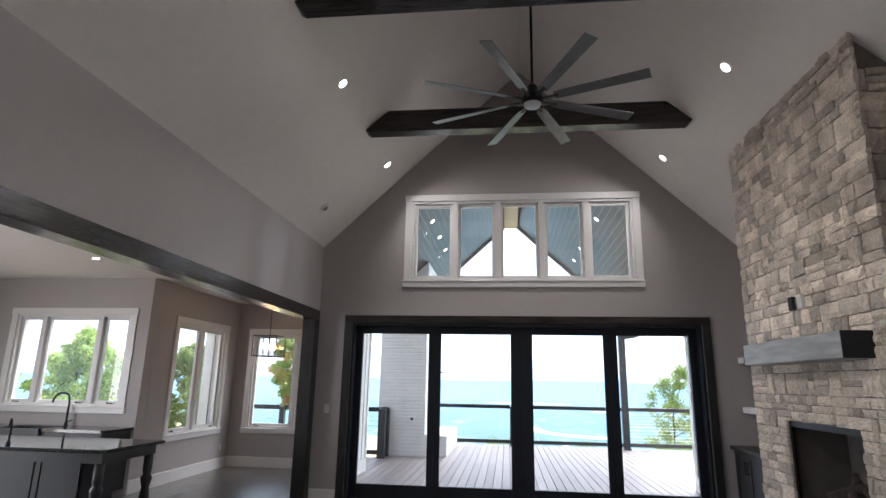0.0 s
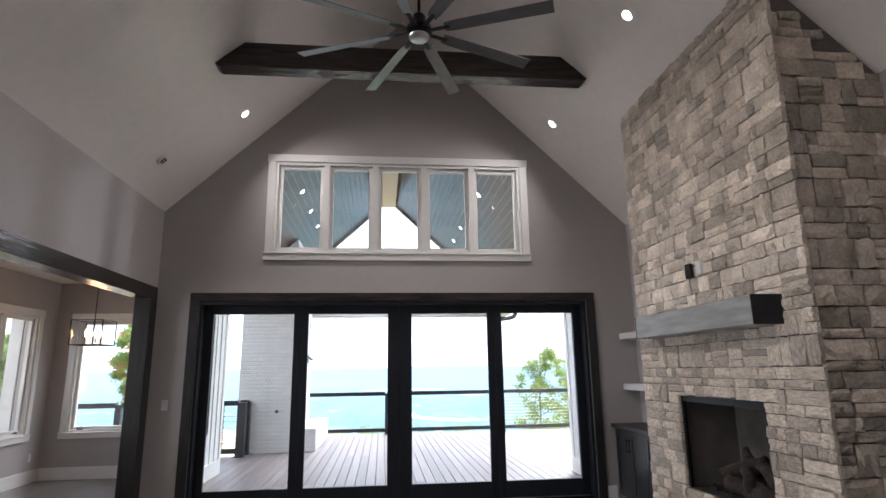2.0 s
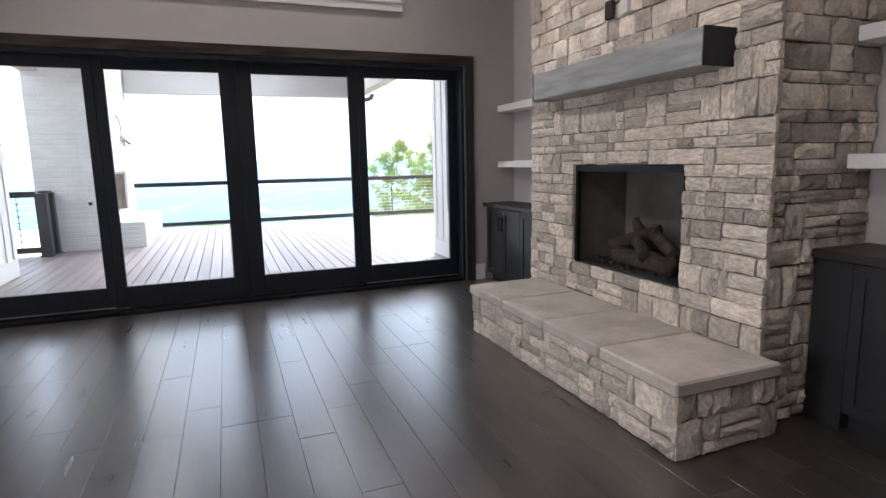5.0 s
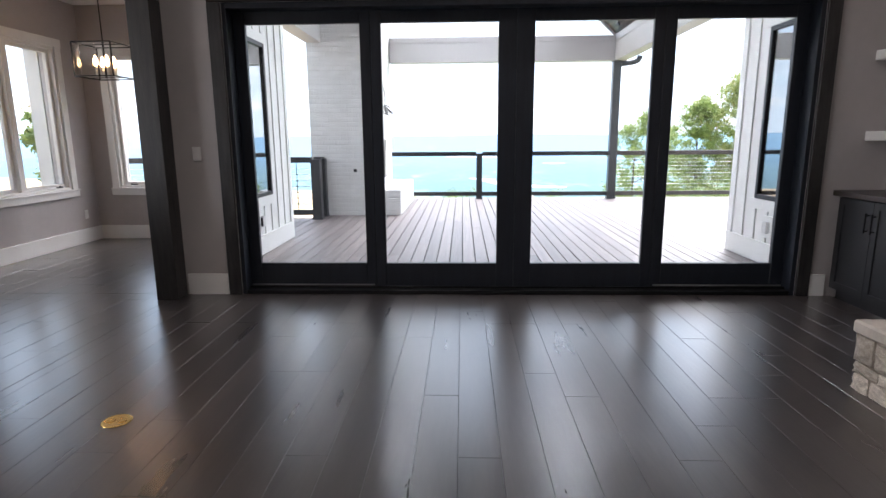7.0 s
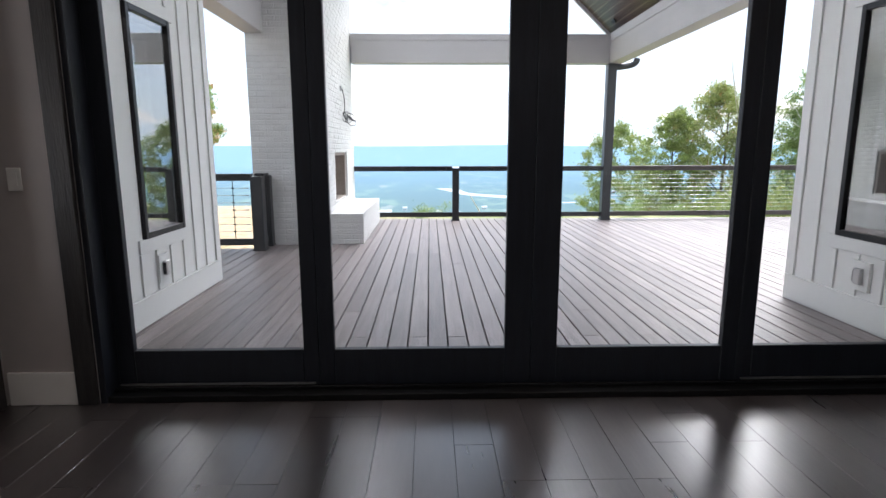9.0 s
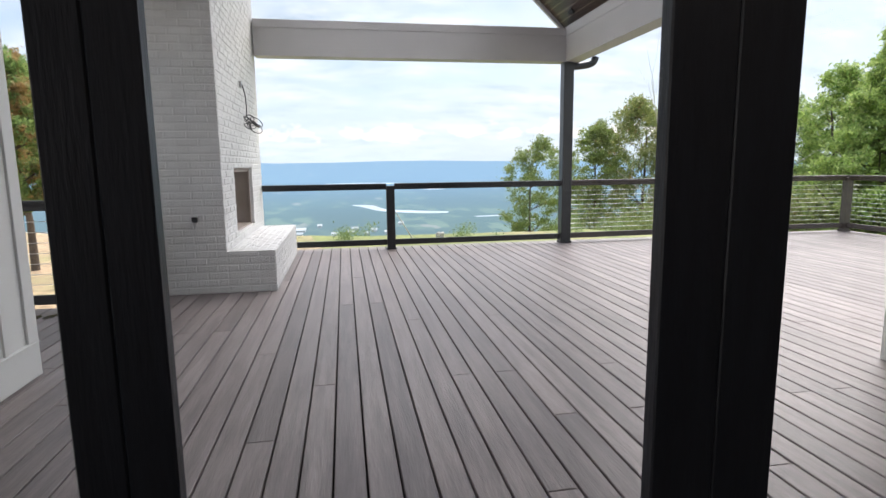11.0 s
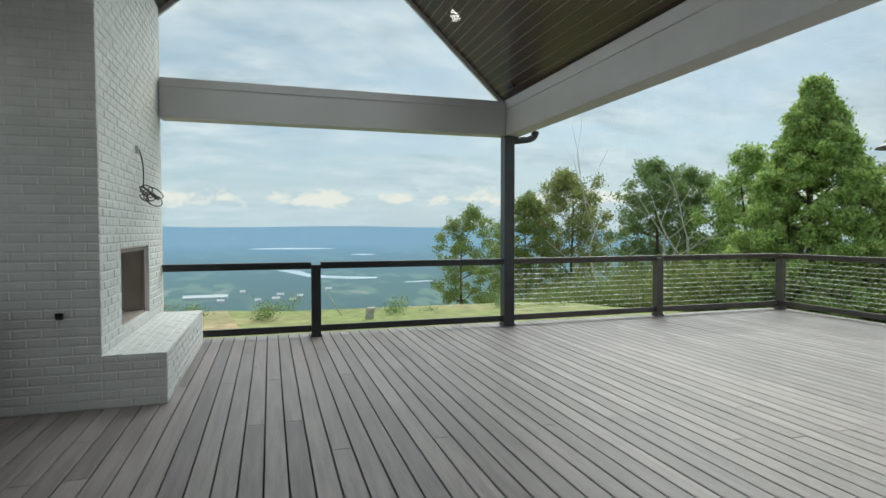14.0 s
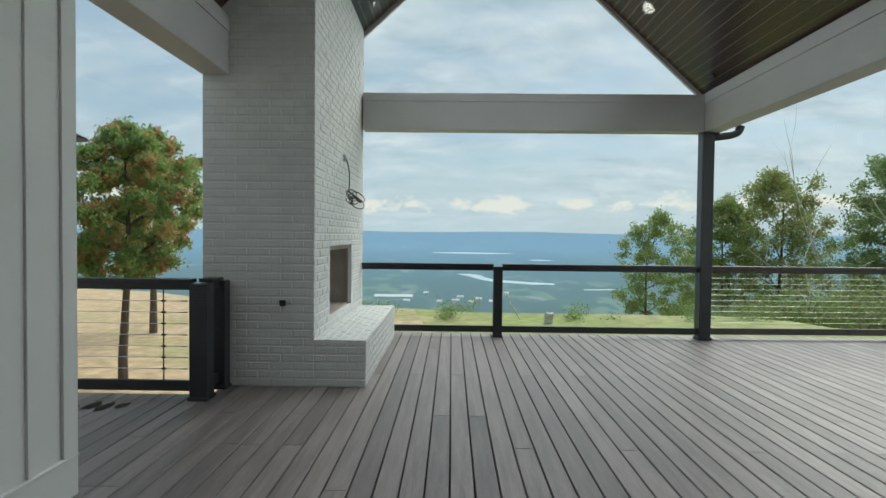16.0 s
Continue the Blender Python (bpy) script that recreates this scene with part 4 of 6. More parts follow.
# house wall towards the porch, above and around the glass
structure("wall_north_cladding", sheet([(WLX, DECK), (-1.96, DECK), (-1.96, 2.50), (2.965, 2.50), (2.965, DECK), (WRX, DECK), (WRX, porch_z(WRX) - 0.0), (PRX, PRZ), (WLX, porch_z(WLX))], [rect(-1.13, 2.15, 3.055, 4.325)], "y", 8.0, 0.02), SIDING, "white painted board cladding round the sliding door", "wall")

# roof: boarded slopes, rafters on the gable edge, beams and post
RY0, RY1 = 8.02, 16.42


def boarded_slope(sign, name):
    bm = bmesh.new()
    x_end = 3.72 if sign > 0 else -2.75
    run = abs(x_end - PRX)
    n = int(run * math.sqrt(1 + PSL ** 2) / 0.135)
    up = Vector((PSL * sign, 0, 1)).normalized()
    for i in range(n):
        a, b = run * i / n + 0.0032, run * (i + 1) / n - 0.0032
        pts = [Vector((PRX + sign * r, y, PRZ - PSL * r)) for r in (a, b) for y in (RY0, RY1)]
        lo = [bm.verts.new(p) for p in pts]
        hi = [bm.verts.new(p + up * 0.012) for p in pts]
        for q in ((lo[0], lo[1], lo[3], lo[2]), (lo[0], lo[2], hi[2], hi[0]), (lo[1], hi[1], hi[3], lo[3]), (lo[0], hi[0], hi[1], lo[1]), (lo[2], lo[3], hi[3], hi[2])):
            bm.faces.new(q)
    pts = [Vector((PRX + sign * r, y, PRZ - PSL * r)) + up * 0.005 for r in (0, run) for y in (RY0, RY1)]
    lo = [bm.verts.new(p) for p in pts]
    f = bm.faces.new((lo[0], lo[1], lo[3], lo[2]))
    f.material_index = 1
    bmesh.ops.recalc_face_normals(bm, faces=bm.faces)
    structure(name, bm, (SOFFIT, SOFFITGAP), "dark stained tongue-and-groove porch ceiling", "ceiling")
    bm = bmesh.new()
    pts = [Vector((PRX + sign * r, y, PRZ - PSL * r)) for r in (0, run + 0.02) for y in (RY0 - 0.02, RY1 + 0.02)]
    lo, hi = [bm.verts.new(p + up * 0.03) for p in pts], [bm.verts.new(p + up * 0.22) for p in pts]
    a = lo + hi
    for q in ((0, 1, 3, 2), (4, 5, 7, 6), (0, 1, 5, 4), (2, 3, 7, 6), (0, 2, 6, 4), (1, 3, 7, 5)):
        bm.faces.new([a[i] for i in q])
    bmesh.ops.recalc_face_normals(bm, faces=bm.faces)
    structure("roof_" + ("east" if sign > 0 else "west"), bm, RAIL, "dark porch roof deck", "roof")
    # gable edge board
    bm = bmesh.new()
    pts = [(PRX, PRZ + 0.02), (PRX + sign * run, PRZ + 0.02 - PSL * run), (PRX + sign * run, PRZ - 0.075 - PSL * run), (PRX, PRZ - 0.075)]
    lo, hi = [bm.verts.new((x, RY1 - 0.06, z)) for x, z in pts], [bm.verts.new((x, RY1, z)) for x, z in pts]
    bm.faces.new(lo)
    bm.faces.new(hi[::-1])
    for i in range(4):
        bm.faces.new((lo[i], lo[(i + 1) % 4], hi[(i + 1) % 4], hi[i]))
    bmesh.ops.recalc_face_normals(bm, faces=bm.faces)
    structure("gable_trim", bm, BEAMPAINT, "pale painted gable edge board", "trim")


boarded_slope(1, "ceiling_porch_east")
boarded_slope(-1, "ceiling_porch_west")
structure("ridge_block", box(PRX - 0.19, PRX + 0.19, RY0, RY1 - 0.07, PRZ - 0.25, PRZ - 0.10), SOFFITGAP, "pale wood ridge beam", "beam")


def painted_beam(name, b, strip, label):
    w = structure(name, box(*b, bevel=0.004), BEAMPAINT, label, "beam")
    part("cover_strip", box(*strip, bevel=0.003), BEAMPAINT, w)
    return w


BZ0, BZ1 = 3.045, 3.60
painted_beam("beam_north", (BX1 + 0.02, 3.435, 16.10, 16.36, BZ0, BZ1 - 0.02), (BX1 + 0.02, 3.435, 16.085, 16.10, BZ1 - 0.14, BZ1 - 0.02), "pale painted porch beam")
painted_beam("beam_east", (3.44, 3.70, WRY - 0.06, 16.38, BZ0, BZ1), (3.425, 3.44, WRY - 0.06, 16.37, BZ1 - 0.15, BZ1), "pale painted porch beam")
painted_beam("beam_west", (-2.73, -2.46, WLY + 0.022, 13.29, BZ0, BZ1), (-2.46, -2.445, WLY + 0.022, 13.29, BZ1 - 0.15, BZ1), "pale painted porch beam")
gut = thing("gutter_elbow", 3.74, 16.22, 3.05, "dark rounded gutter end under the eave", "gutter")
part("bracket", box(-0.15, 0.10, -0.05, 0.05, -0.075, -0.006, bevel=0.012), RAIL, gut)
curve_tube("spout", [(0.28, 0.0, 0.10), (0.26, 0.0, 0.02), (0.16, 0.0, -0.03), (0.0, 0.0, -0.05), (-0.14, 0.0, -0.07)], 0.06, RAIL, gut)
for x in (-1.23, 2.13):
    for y in (9.65, 10.98, 12.28, 13.55, 14.9):
        s = 1 if x > PRX else -1
        downlight(x, y, porch_z(x) - 0.004, s * math.degrees(math.atan(PSL)), "porch recessed lights", 60, (0.97, 0.985, 1.0))
cam_box = thing("security_camera", 3.36, 15.72, porch_z(3.36), "small dark security camera under the porch ceiling", "camera")
part("mount", tube((0, 0, 0.01), (0, 0, -0.05), 0.02, n=10), RAIL, cam_box)
part("lens_body", tube((0.02, -0.04, -0.055), (-0.02, 0.05, -0.04), 0.025, n=12), RAIL, cam_box)

# ---- railings ----
RT = 1.065


def post(name, x, y, mat, w=0.115, top=RT - 0.04, label="square black railing post"):
    p = thing(name, x, y, DECK, label, "post", "deck railing posts")
    part("shaft", box(-w / 2, w / 2, -w / 2, w / 2, 0.0, top - DECK, bevel=0.005), mat, p)
    part("base_plate", box(-w / 2 - 0.012, w / 2 + 0.012, -w / 2 - 0.012, w / 2 + 0.012, 0.0, 0.03, bevel=0.003), mat, p)
    return p


def railing(x0, y0, x1, y1, mat, label, cables=0, skip=0.0):
    """A run of railing between two points: flat cap, bottom rail, cables with end fittings."""
    d = Vector((x1 - x0, y1 - y0, 0))
    L = d.length
    a = math.degrees(math.atan2(d.y, d.x))
    r = thing("railing", x0, y0, DECK, label, "railing", "deck railings")
    r.matrix_basis = pose(x0, y0, DECK, 0, 0, a)
    h = RT - DECK
    part("cap_rail", boxes((0, L, -0.07, 0.07, h - 0.036, h), (0, L, -0.022, 0.022, h - 0.10, h - 0.036), bevel=0.004), mat, r)
    part("bottom_rail", box(0, L, -0.022, 0.022, 0.07, 0.165, bevel=0.004), mat, r)
    for i in range(cables):
        z = 0.165 + (h - 0.265) * (i + 1) / (cables + 1)
        part("cable", tube((0.05, 0, z), (L - 0.05, 0, z), 0.003, n=6), STEEL, r, "thin steel cable")
        part("fitting", tube((0.055, 0, z), (0.12, 0, z), 0.007, n=8), STEEL, r)
    return r


NYR = 16.18
bigpost = thing("porch_post", 3.50, NYR, DECK, "tall square black porch post under the beam corner", "post")
part("shaft", box(-0.087, 0.087, -0.087, 0.087, 0.0, BZ0 - DECK, bevel=0.006), RAIL, bigpost)
part("base_plate", box(-0.10, 0.10, -0.10, 0.10, 0.0, 0.04, bevel=0.004), RAIL, bigpost)
post("rail_post", 0.44, NYR, RAIL, 0.135)
railing(BX1 + 0.012, NYR, 0.372, NYR, RAIL, "black deck railing with glass-clear open bays")
railing(0.508, NYR, 3.412, NYR, RAIL, "black deck railing with glass-clear open bays")
for x, y in ((6.52, 16.30), (9.38, 16.30)):
    post("rail_post", x, y, RAILBROWN, 0.13, label="weathered brown railing post")
railing(3.588, 16.22, 6.455, 16.30, RAILBROWN, "weathered brown deck railing with steel cables", 9)
railing(6.585, 16.30, 9.315, 16.30, RAILBROWN, "weathered brown deck railing with steel cables", 9)
railing(9.38, 16.235, 9.38, 13.465, RAILBROWN, "weathered brown deck railing with steel cables", 9)
post("rail_post", 9.38, 13.40, RAILBROWN, 0.13, label="weathered brown railing post")
railing(9.38, 13.335, 9.38, 10.465, RAILBROWN, "weathered brown deck railing with steel cables", 9)
post("rail_post", 9.38, 10.40, RAILBROWN, 0.13, label="weathered brown railing post")
post("rail_post", -2.525, 12.84, RAIL, 0.16)
post("rail_post", -2.505, 13.215, RAIL, 0.13)
railing(-2.606, 12.85, -4.84, 12.85, RAIL, "black deck railing with steel cables", 7)
stay = thing("cable_stay", -2.88, 12.85, DECK + 0.165, "slim dark cable spacer with small fittings on the black railing", "railing picket")
part("rod", box(-0.004, 0.004, -0.006, 0.006, 0.0, RT - DECK - 0.266), RAIL, stay)
for k in range(7):
    z = (RT - DECK - 0.265) * (k + 1) / 8
    part("fitting", tube((-0.02, 0, z), (0.02, 0, z), 0.009, n=8), RAIL, stay)
railing(-2.52, 12.921, -2.52, 13.149, RAIL, "short black railing between two posts")
post("rail_post", -4.90, 12.85, RAIL)
railing(-4.96, 12.85, -6.5, 12.85, RAIL, "black deck railing with steel cables", 7)

# ---- white brick fireplace on the porch ----
HBX, HBZ = -1.095, 0.437
PFB = (14.01, 15.34, 0.55, 1.35)
pfire = thing("brick_fireplace", label="tall white painted brick fireplace with a raised hearth on the deck", category="fireplace")
bm = bmesh.new()
i = 0.003
for b in ((BX0 + i, BX1 - i, BY0 + i, PFB[0], DECK, None), (BX0 + i, BX1 - i, PFB[1], BY1 - i, DECK, None), (BX0 + i, BX1 - i, PFB[0], PFB[1], DECK, PFB[2]), (BX0 + i, BX1 - i, PFB[0], PFB[1], PFB[3], None), (BX0 + i, BX0 + 0.35, PFB[0], PFB[1], PFB[2], PFB[3])):
    x0, x1, y0, y1, z0, z1 = b
    r = bmesh.ops.create_cube(bm, size=1.0)
    for v in r["verts"]:
        x, y = (x0 if v.co.x < 0 else x1), (y0 if v.co.y < 0 else y1)
        v.co = Vector((x, y, z0 if v.co.z < 0 else (z1 if z1 is not None else porch_z(x) - 0.02)))
part("core", bm, BRICKJOINT, pfire, "white painted mortar core")
part("hearth_core", box(BX1 - i, HBX - i, BY0 + i, NYR - 0.13, DECK, HBZ - i), BRICKJOINT, pfire)
for b in ((BX1 - 0.5, BX1 - 0.05, PFB[0], PFB[0] + 0.02, PFB[2], PFB[3]), (BX1 - 0.5, BX1 - 0.05, PFB[1] - 0.02, PFB[1], PFB[2], PFB[3]), (BX1 - 0.52, BX1 - 0.5, PFB[0], PFB[1], PFB[2], PFB[3]), (BX1 - 0.5, BX1 - 0.05, PFB[0] + 0.02, PFB[1] - 0.02, PFB[2], PFB[2] + 0.02)):
    part("fire_panel", box(*b), PORCHFIRE, pfire, "brown grey fire panel")
part("firebox_trim", boxes((BX1 - 0.06, BX1 - 0.04, PFB[0], PFB[0] + 0.05, PFB[2], PFB[3]), (BX1 - 0.06, BX1 - 0.04, PFB[1] - 0.05, PFB[1], PFB[2], PFB[3]), (BX1 - 0.06, BX1 - 0.04, PFB[0] + 0.05, PFB[1] - 0.05, PFB[3] - 0.05, PFB[3])), PORCHFIRE, pfire)
vb = thing("outdoor_outlet", -1.917, BY0 - 0.006, 0.80, "small black square outlet box on the white brick", "outlet")
part("box", box(-0.028, 0.028, -0.03, 0.006, -0.028, 0.028, bevel=0.003), RAIL, vb)
part("lid", box(-0.03, 0.03, -0.034, -0.03, 0.0, 0.03), BLACKMETAL, vb)
wire = thing("coiled_cable", BX1 + 0.004, 14.75, 1.95, "coil of dark cable hanging on the white brick chimney", "cable")
part("junction_box", box(-0.004, 0.03, -0.035, 0.035, 0.44, 0.52, bevel=0.004), NICKEL, wire)
curve_tube("lead", [(0.03, 0, 0.48), (0.06, 0.03, 0.36), (0.07, 0.0, 0.24), (0.06, 0.06, 0.12), (0.05, 0.04, 0.06)], 0.007, RAIL, wire)
rnd = random.Random(3)
for k in range(9):
    r, oy, oz = rnd.uniform(0.05, 0.11), rnd.uniform(-0.04, 0.04), rnd.uniform(-0.09, 0.05)
    curve_tube("coil", [(0.13 + 0.9 * r * math.cos(a + k) + 0.06 * math.sin(2.3 * k), oy + 0.6 * r * math.cos(a + 0.4) + 0.02 * math.sin(3 * a + k), oz + 0.8 * r * math.sin(a + k * 0.6)) for a in [j * 0.7 for j in range(10)]], 0.006, RAIL, wire)


def barn_light(x, y, z, label):
    b = thing("barn_light", x, y, z, label, "wall light", "gooseneck barn lights")
    part("wall_plate", tube((0, 0.0, 0), (0, 0.02, 0), 0.055, n=18), RAIL, b)
    curve_tube("gooseneck", [(0, 0.01, 0), (0, 0.12, 0.0), (0, 0.24, 0.01), (0, 0.34, 0.06), (0, 0.44, 0.06), (0, 0.46, -0.01), (0, 0.46, -0.05)], 0.010, RAIL, b)
    sh = lathe([(0.145, -0.18), (0.138, -0.168), (0.08, -0.14), (0.045, -0.12), (0.036, -0.06), (0.016, -0.04)], 28)
    s = part("shade", sh, RAIL, b, "dark dished metal shade")
    s.matrix_basis = pose(0, 0.46, 0)
    bb = part("bulb", lathe([(0.01, -0.24), (0.03, -0.225), (0.03, -0.2), (0.02, -0.18)], 12), PLASTIC, b)
    bb.matrix_basis = pose(0, 0.46, 0)


barn_light(3.88, WRY, 2.26, "black gooseneck barn light on the white end wall")
barn_light(-2.80, WLY + 0.02, 2.27, "black gooseneck barn light on the white end wall")
barn_light(6.0, WRY, 2.26, "black gooseneck barn light on the white end wall")

# ---- ground, valley and far hills: one sheet ----


TILT = 0.0145


def rise(y):
    return TILT * max(0.0, y - 12.0)


def ground_z(x, y):
    r = math.hypot(x * 0.8, y - 10)
    edge = 15.0 + 0.5 * x * (x < 0) * -1 + 3.0 * noise.noise((x * 0.05, y * 0.05, 0))
    d = y - 10 - edge if abs(x) < 300 else 300
    side = max(0.0, x - 9.0)
    z = -1.15 - 0.012 * max(0.0, y - 15) + 0.10 * noise.noise((x * 0.2, y * 0.2, 3)) - 0.07 * min(side, 40) ** 1.15 * (y > 5)
    drop = max(0.0, y - 10 - edge)
    z -= min(165.0, 0.30 * drop ** 1.12)
    if z < -30:
        z += 2.5 * noise.noise((x * 0.01, y * 0.01, 1)) * min(1, (-30 - z) / 40)
    z = max(z, -160.0)
    far = max(0.0, y - 4050.0)
    if far > 0:
        z = -160 + 128 * min(1.0, far / 450) * (0.93 + 0.10 * noise.noise((x * 0.0008, 0.5, 0)) + 0.05 * noise.noise((x * 0.004, 2.5, 0)))
    return z + rise(y)


GRASS = material("mown_grass", (0.23, 0.26, 0.08), 0.9, scale=0.35, colour2=(0.33, 0.28, 0.13), bump=0.6, bump_scale=25, spread=(0.32, 0.52), detail=9, coords="World", fine=0.3)
DRYGRASS = material("dry_tan_grass", (0.46, 0.33, 0.20), 0.95, scale=0.4, colour2=(0.31, 0.28, 0.13), bump=0.6, bump_scale=25, spread=(0.30, 0.52), detail=9, coords="World", fine=0.3)
VALLEY = bpy.data.materials.new("valley_painted_haze")
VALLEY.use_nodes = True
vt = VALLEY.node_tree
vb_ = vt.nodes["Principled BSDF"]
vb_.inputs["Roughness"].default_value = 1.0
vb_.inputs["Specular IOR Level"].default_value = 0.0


def vnode(kind, **values):
    n = vt.nodes.new(kind)
    for k, v in values.items():
        n.inputs[k].default_value = v
    return n


geo = vnode("ShaderNodeNewGeometry")
vmap = vnode("ShaderNodeMapping")
vmap.inputs["Scale"].default_value = (0.030, 0.012, 0.0)
vt.links.new(geo.outputs["Position"], vmap.inputs[0])
vor = vnode("ShaderNodeTexVoronoi", Scale=1.0)
vor.distance = "CHEBYCHEV"
vt.links.new(vmap.outputs[0], vor.inputs["Vector"])
vr = vnode("ShaderNodeValToRGB")
vr.color_ramp.interpolation = "CONSTANT"
vr.color_ramp.elements[0].color = (0.035, 0.075, 0.035, 1)
vr.color_ramp.elements[1].position, vr.color_ramp.elements[1].color = 0.50, (0.15, 0.21, 0.10, 1)
for p, c in ((0.72, (0.045, 0.085, 0.035, 1)), (0.86, (0.32, 0.30, 0.22, 1)), (0.90, (0.05, 0.09, 0.04, 1))):
    vr.color_ramp.elements.new(p).color = c
vsep = vnode("ShaderNodeSeparateColor")
vt.links.new(vor.outputs["Color"], vsep.inputs[0])
vt.links.new(vsep.outputs[0], vr.inputs[0])
vmap2 = vnode("ShaderNodeMapping")
vmap2.inputs["Scale"].default_value = (0.003, 0.0011, 0.0)
vt.links.new(geo.outputs["Position"], vmap2.inputs[0])
vno = vnode("ShaderNodeTexNoise", Scale=1.0, Detail=8.0)
vt.links.new(vmap2.outputs[0], vno.inputs["Vector"])
vr2 = vnode("ShaderNodeValToRGB")
vr2.color_ramp.elements[0].position, vr2.color_ramp.elements[1].position = 0.46, 0.52
vt.links.new(vno.outputs[0], vr2.inputs[0])
vmix = vnode("ShaderNodeMixRGB")
vmix.inputs[2].default_value = (0.025, 0.055, 0.030, 1)
vt.links.new(vr2.outputs[0], vmix.inputs[0])
vt.links.new(vr.outputs[0], vmix.inputs[1])
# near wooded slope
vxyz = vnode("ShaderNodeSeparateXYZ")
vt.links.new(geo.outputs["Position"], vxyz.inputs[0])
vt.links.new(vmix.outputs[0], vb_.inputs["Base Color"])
# aerial haze painted in: land mixes towards glowing blue with distance
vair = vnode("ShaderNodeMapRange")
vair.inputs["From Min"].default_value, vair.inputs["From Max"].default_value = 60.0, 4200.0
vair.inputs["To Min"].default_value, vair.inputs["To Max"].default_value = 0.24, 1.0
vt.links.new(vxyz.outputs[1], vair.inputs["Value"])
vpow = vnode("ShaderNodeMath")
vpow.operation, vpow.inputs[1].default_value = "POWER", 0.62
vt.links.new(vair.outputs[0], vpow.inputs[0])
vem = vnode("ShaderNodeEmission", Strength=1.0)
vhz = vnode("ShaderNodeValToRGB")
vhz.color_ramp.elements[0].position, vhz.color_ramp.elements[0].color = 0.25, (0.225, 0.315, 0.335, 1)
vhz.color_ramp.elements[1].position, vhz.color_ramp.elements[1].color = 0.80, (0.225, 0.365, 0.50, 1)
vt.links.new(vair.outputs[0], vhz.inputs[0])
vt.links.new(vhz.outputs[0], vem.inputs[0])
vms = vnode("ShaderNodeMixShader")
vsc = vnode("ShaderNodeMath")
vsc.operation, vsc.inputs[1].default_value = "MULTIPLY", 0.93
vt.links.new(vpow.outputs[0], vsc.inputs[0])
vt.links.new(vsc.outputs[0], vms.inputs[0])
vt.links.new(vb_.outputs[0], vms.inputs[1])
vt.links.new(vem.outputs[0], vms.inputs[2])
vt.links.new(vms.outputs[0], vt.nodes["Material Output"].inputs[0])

ys = [-30, -15, -5, 2] + [8 + 0.8 * k for k in range(28)] + [30.4 * 1.06 ** k for k in range(1, 90)]
ys = [y for y in ys if y < 4900] + [4900]
bm = bmesh.new()
rows = []
for y in ys:
    span = 60 + max(0, y - 20) * 1.5
    n = 56
    rows.append([bm.verts.new((x, y, ground_z(x, y))) for x in [(-1 + 2 * k / n) * span + (6 if y < 40 else 0) for k in range(n + 1)]])
for ra, rb in zip(rows, rows[1:]):
    for a, b, c, d in zip(ra, ra[1:], rb[1:], rb):
        f = bm.faces.new((a, b, c, d))
        f.smooth = True
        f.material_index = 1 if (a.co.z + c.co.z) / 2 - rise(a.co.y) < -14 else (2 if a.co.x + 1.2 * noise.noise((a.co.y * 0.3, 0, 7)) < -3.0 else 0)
structure("ground", bm, (GRASS, VALLEY, DRYGRASS), "grassy hilltop dropping to a farmed valley and far hills with painted blue haze", "ground")

# weak emission paints the pale sky reflection onto the far water
WATER = glowing("far_water_painted_glow", (0.50, 0.58, 0.64), 0.24)


def lake(name, rows, label, z=-159.0):
    """Far water: rows of (distance, left, right)."""
    bm = bmesh.new()
    l = [bm.verts.new((a, y, z + rise(y))) for y, a, b in rows]
    r = [bm.verts.new((b, y, z + rise(y))) for y, a, b in rows]
    for i in range(len(rows) - 1):
        bm.faces.new((l[i], r[i], r[i + 1], l[i + 1]))
    bmesh.ops.solidify(bm, geom=list(bm.faces), thickness=0.4)
    structure(name, bm, WATER, label, "water")


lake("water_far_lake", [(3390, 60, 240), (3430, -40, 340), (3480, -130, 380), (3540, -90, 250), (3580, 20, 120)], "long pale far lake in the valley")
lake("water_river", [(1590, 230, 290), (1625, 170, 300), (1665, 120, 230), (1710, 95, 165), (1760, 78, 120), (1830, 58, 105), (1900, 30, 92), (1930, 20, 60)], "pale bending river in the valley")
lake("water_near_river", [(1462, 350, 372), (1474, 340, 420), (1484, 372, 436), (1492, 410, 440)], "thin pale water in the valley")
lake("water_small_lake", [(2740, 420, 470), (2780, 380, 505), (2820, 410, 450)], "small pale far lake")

# ---- trees ----


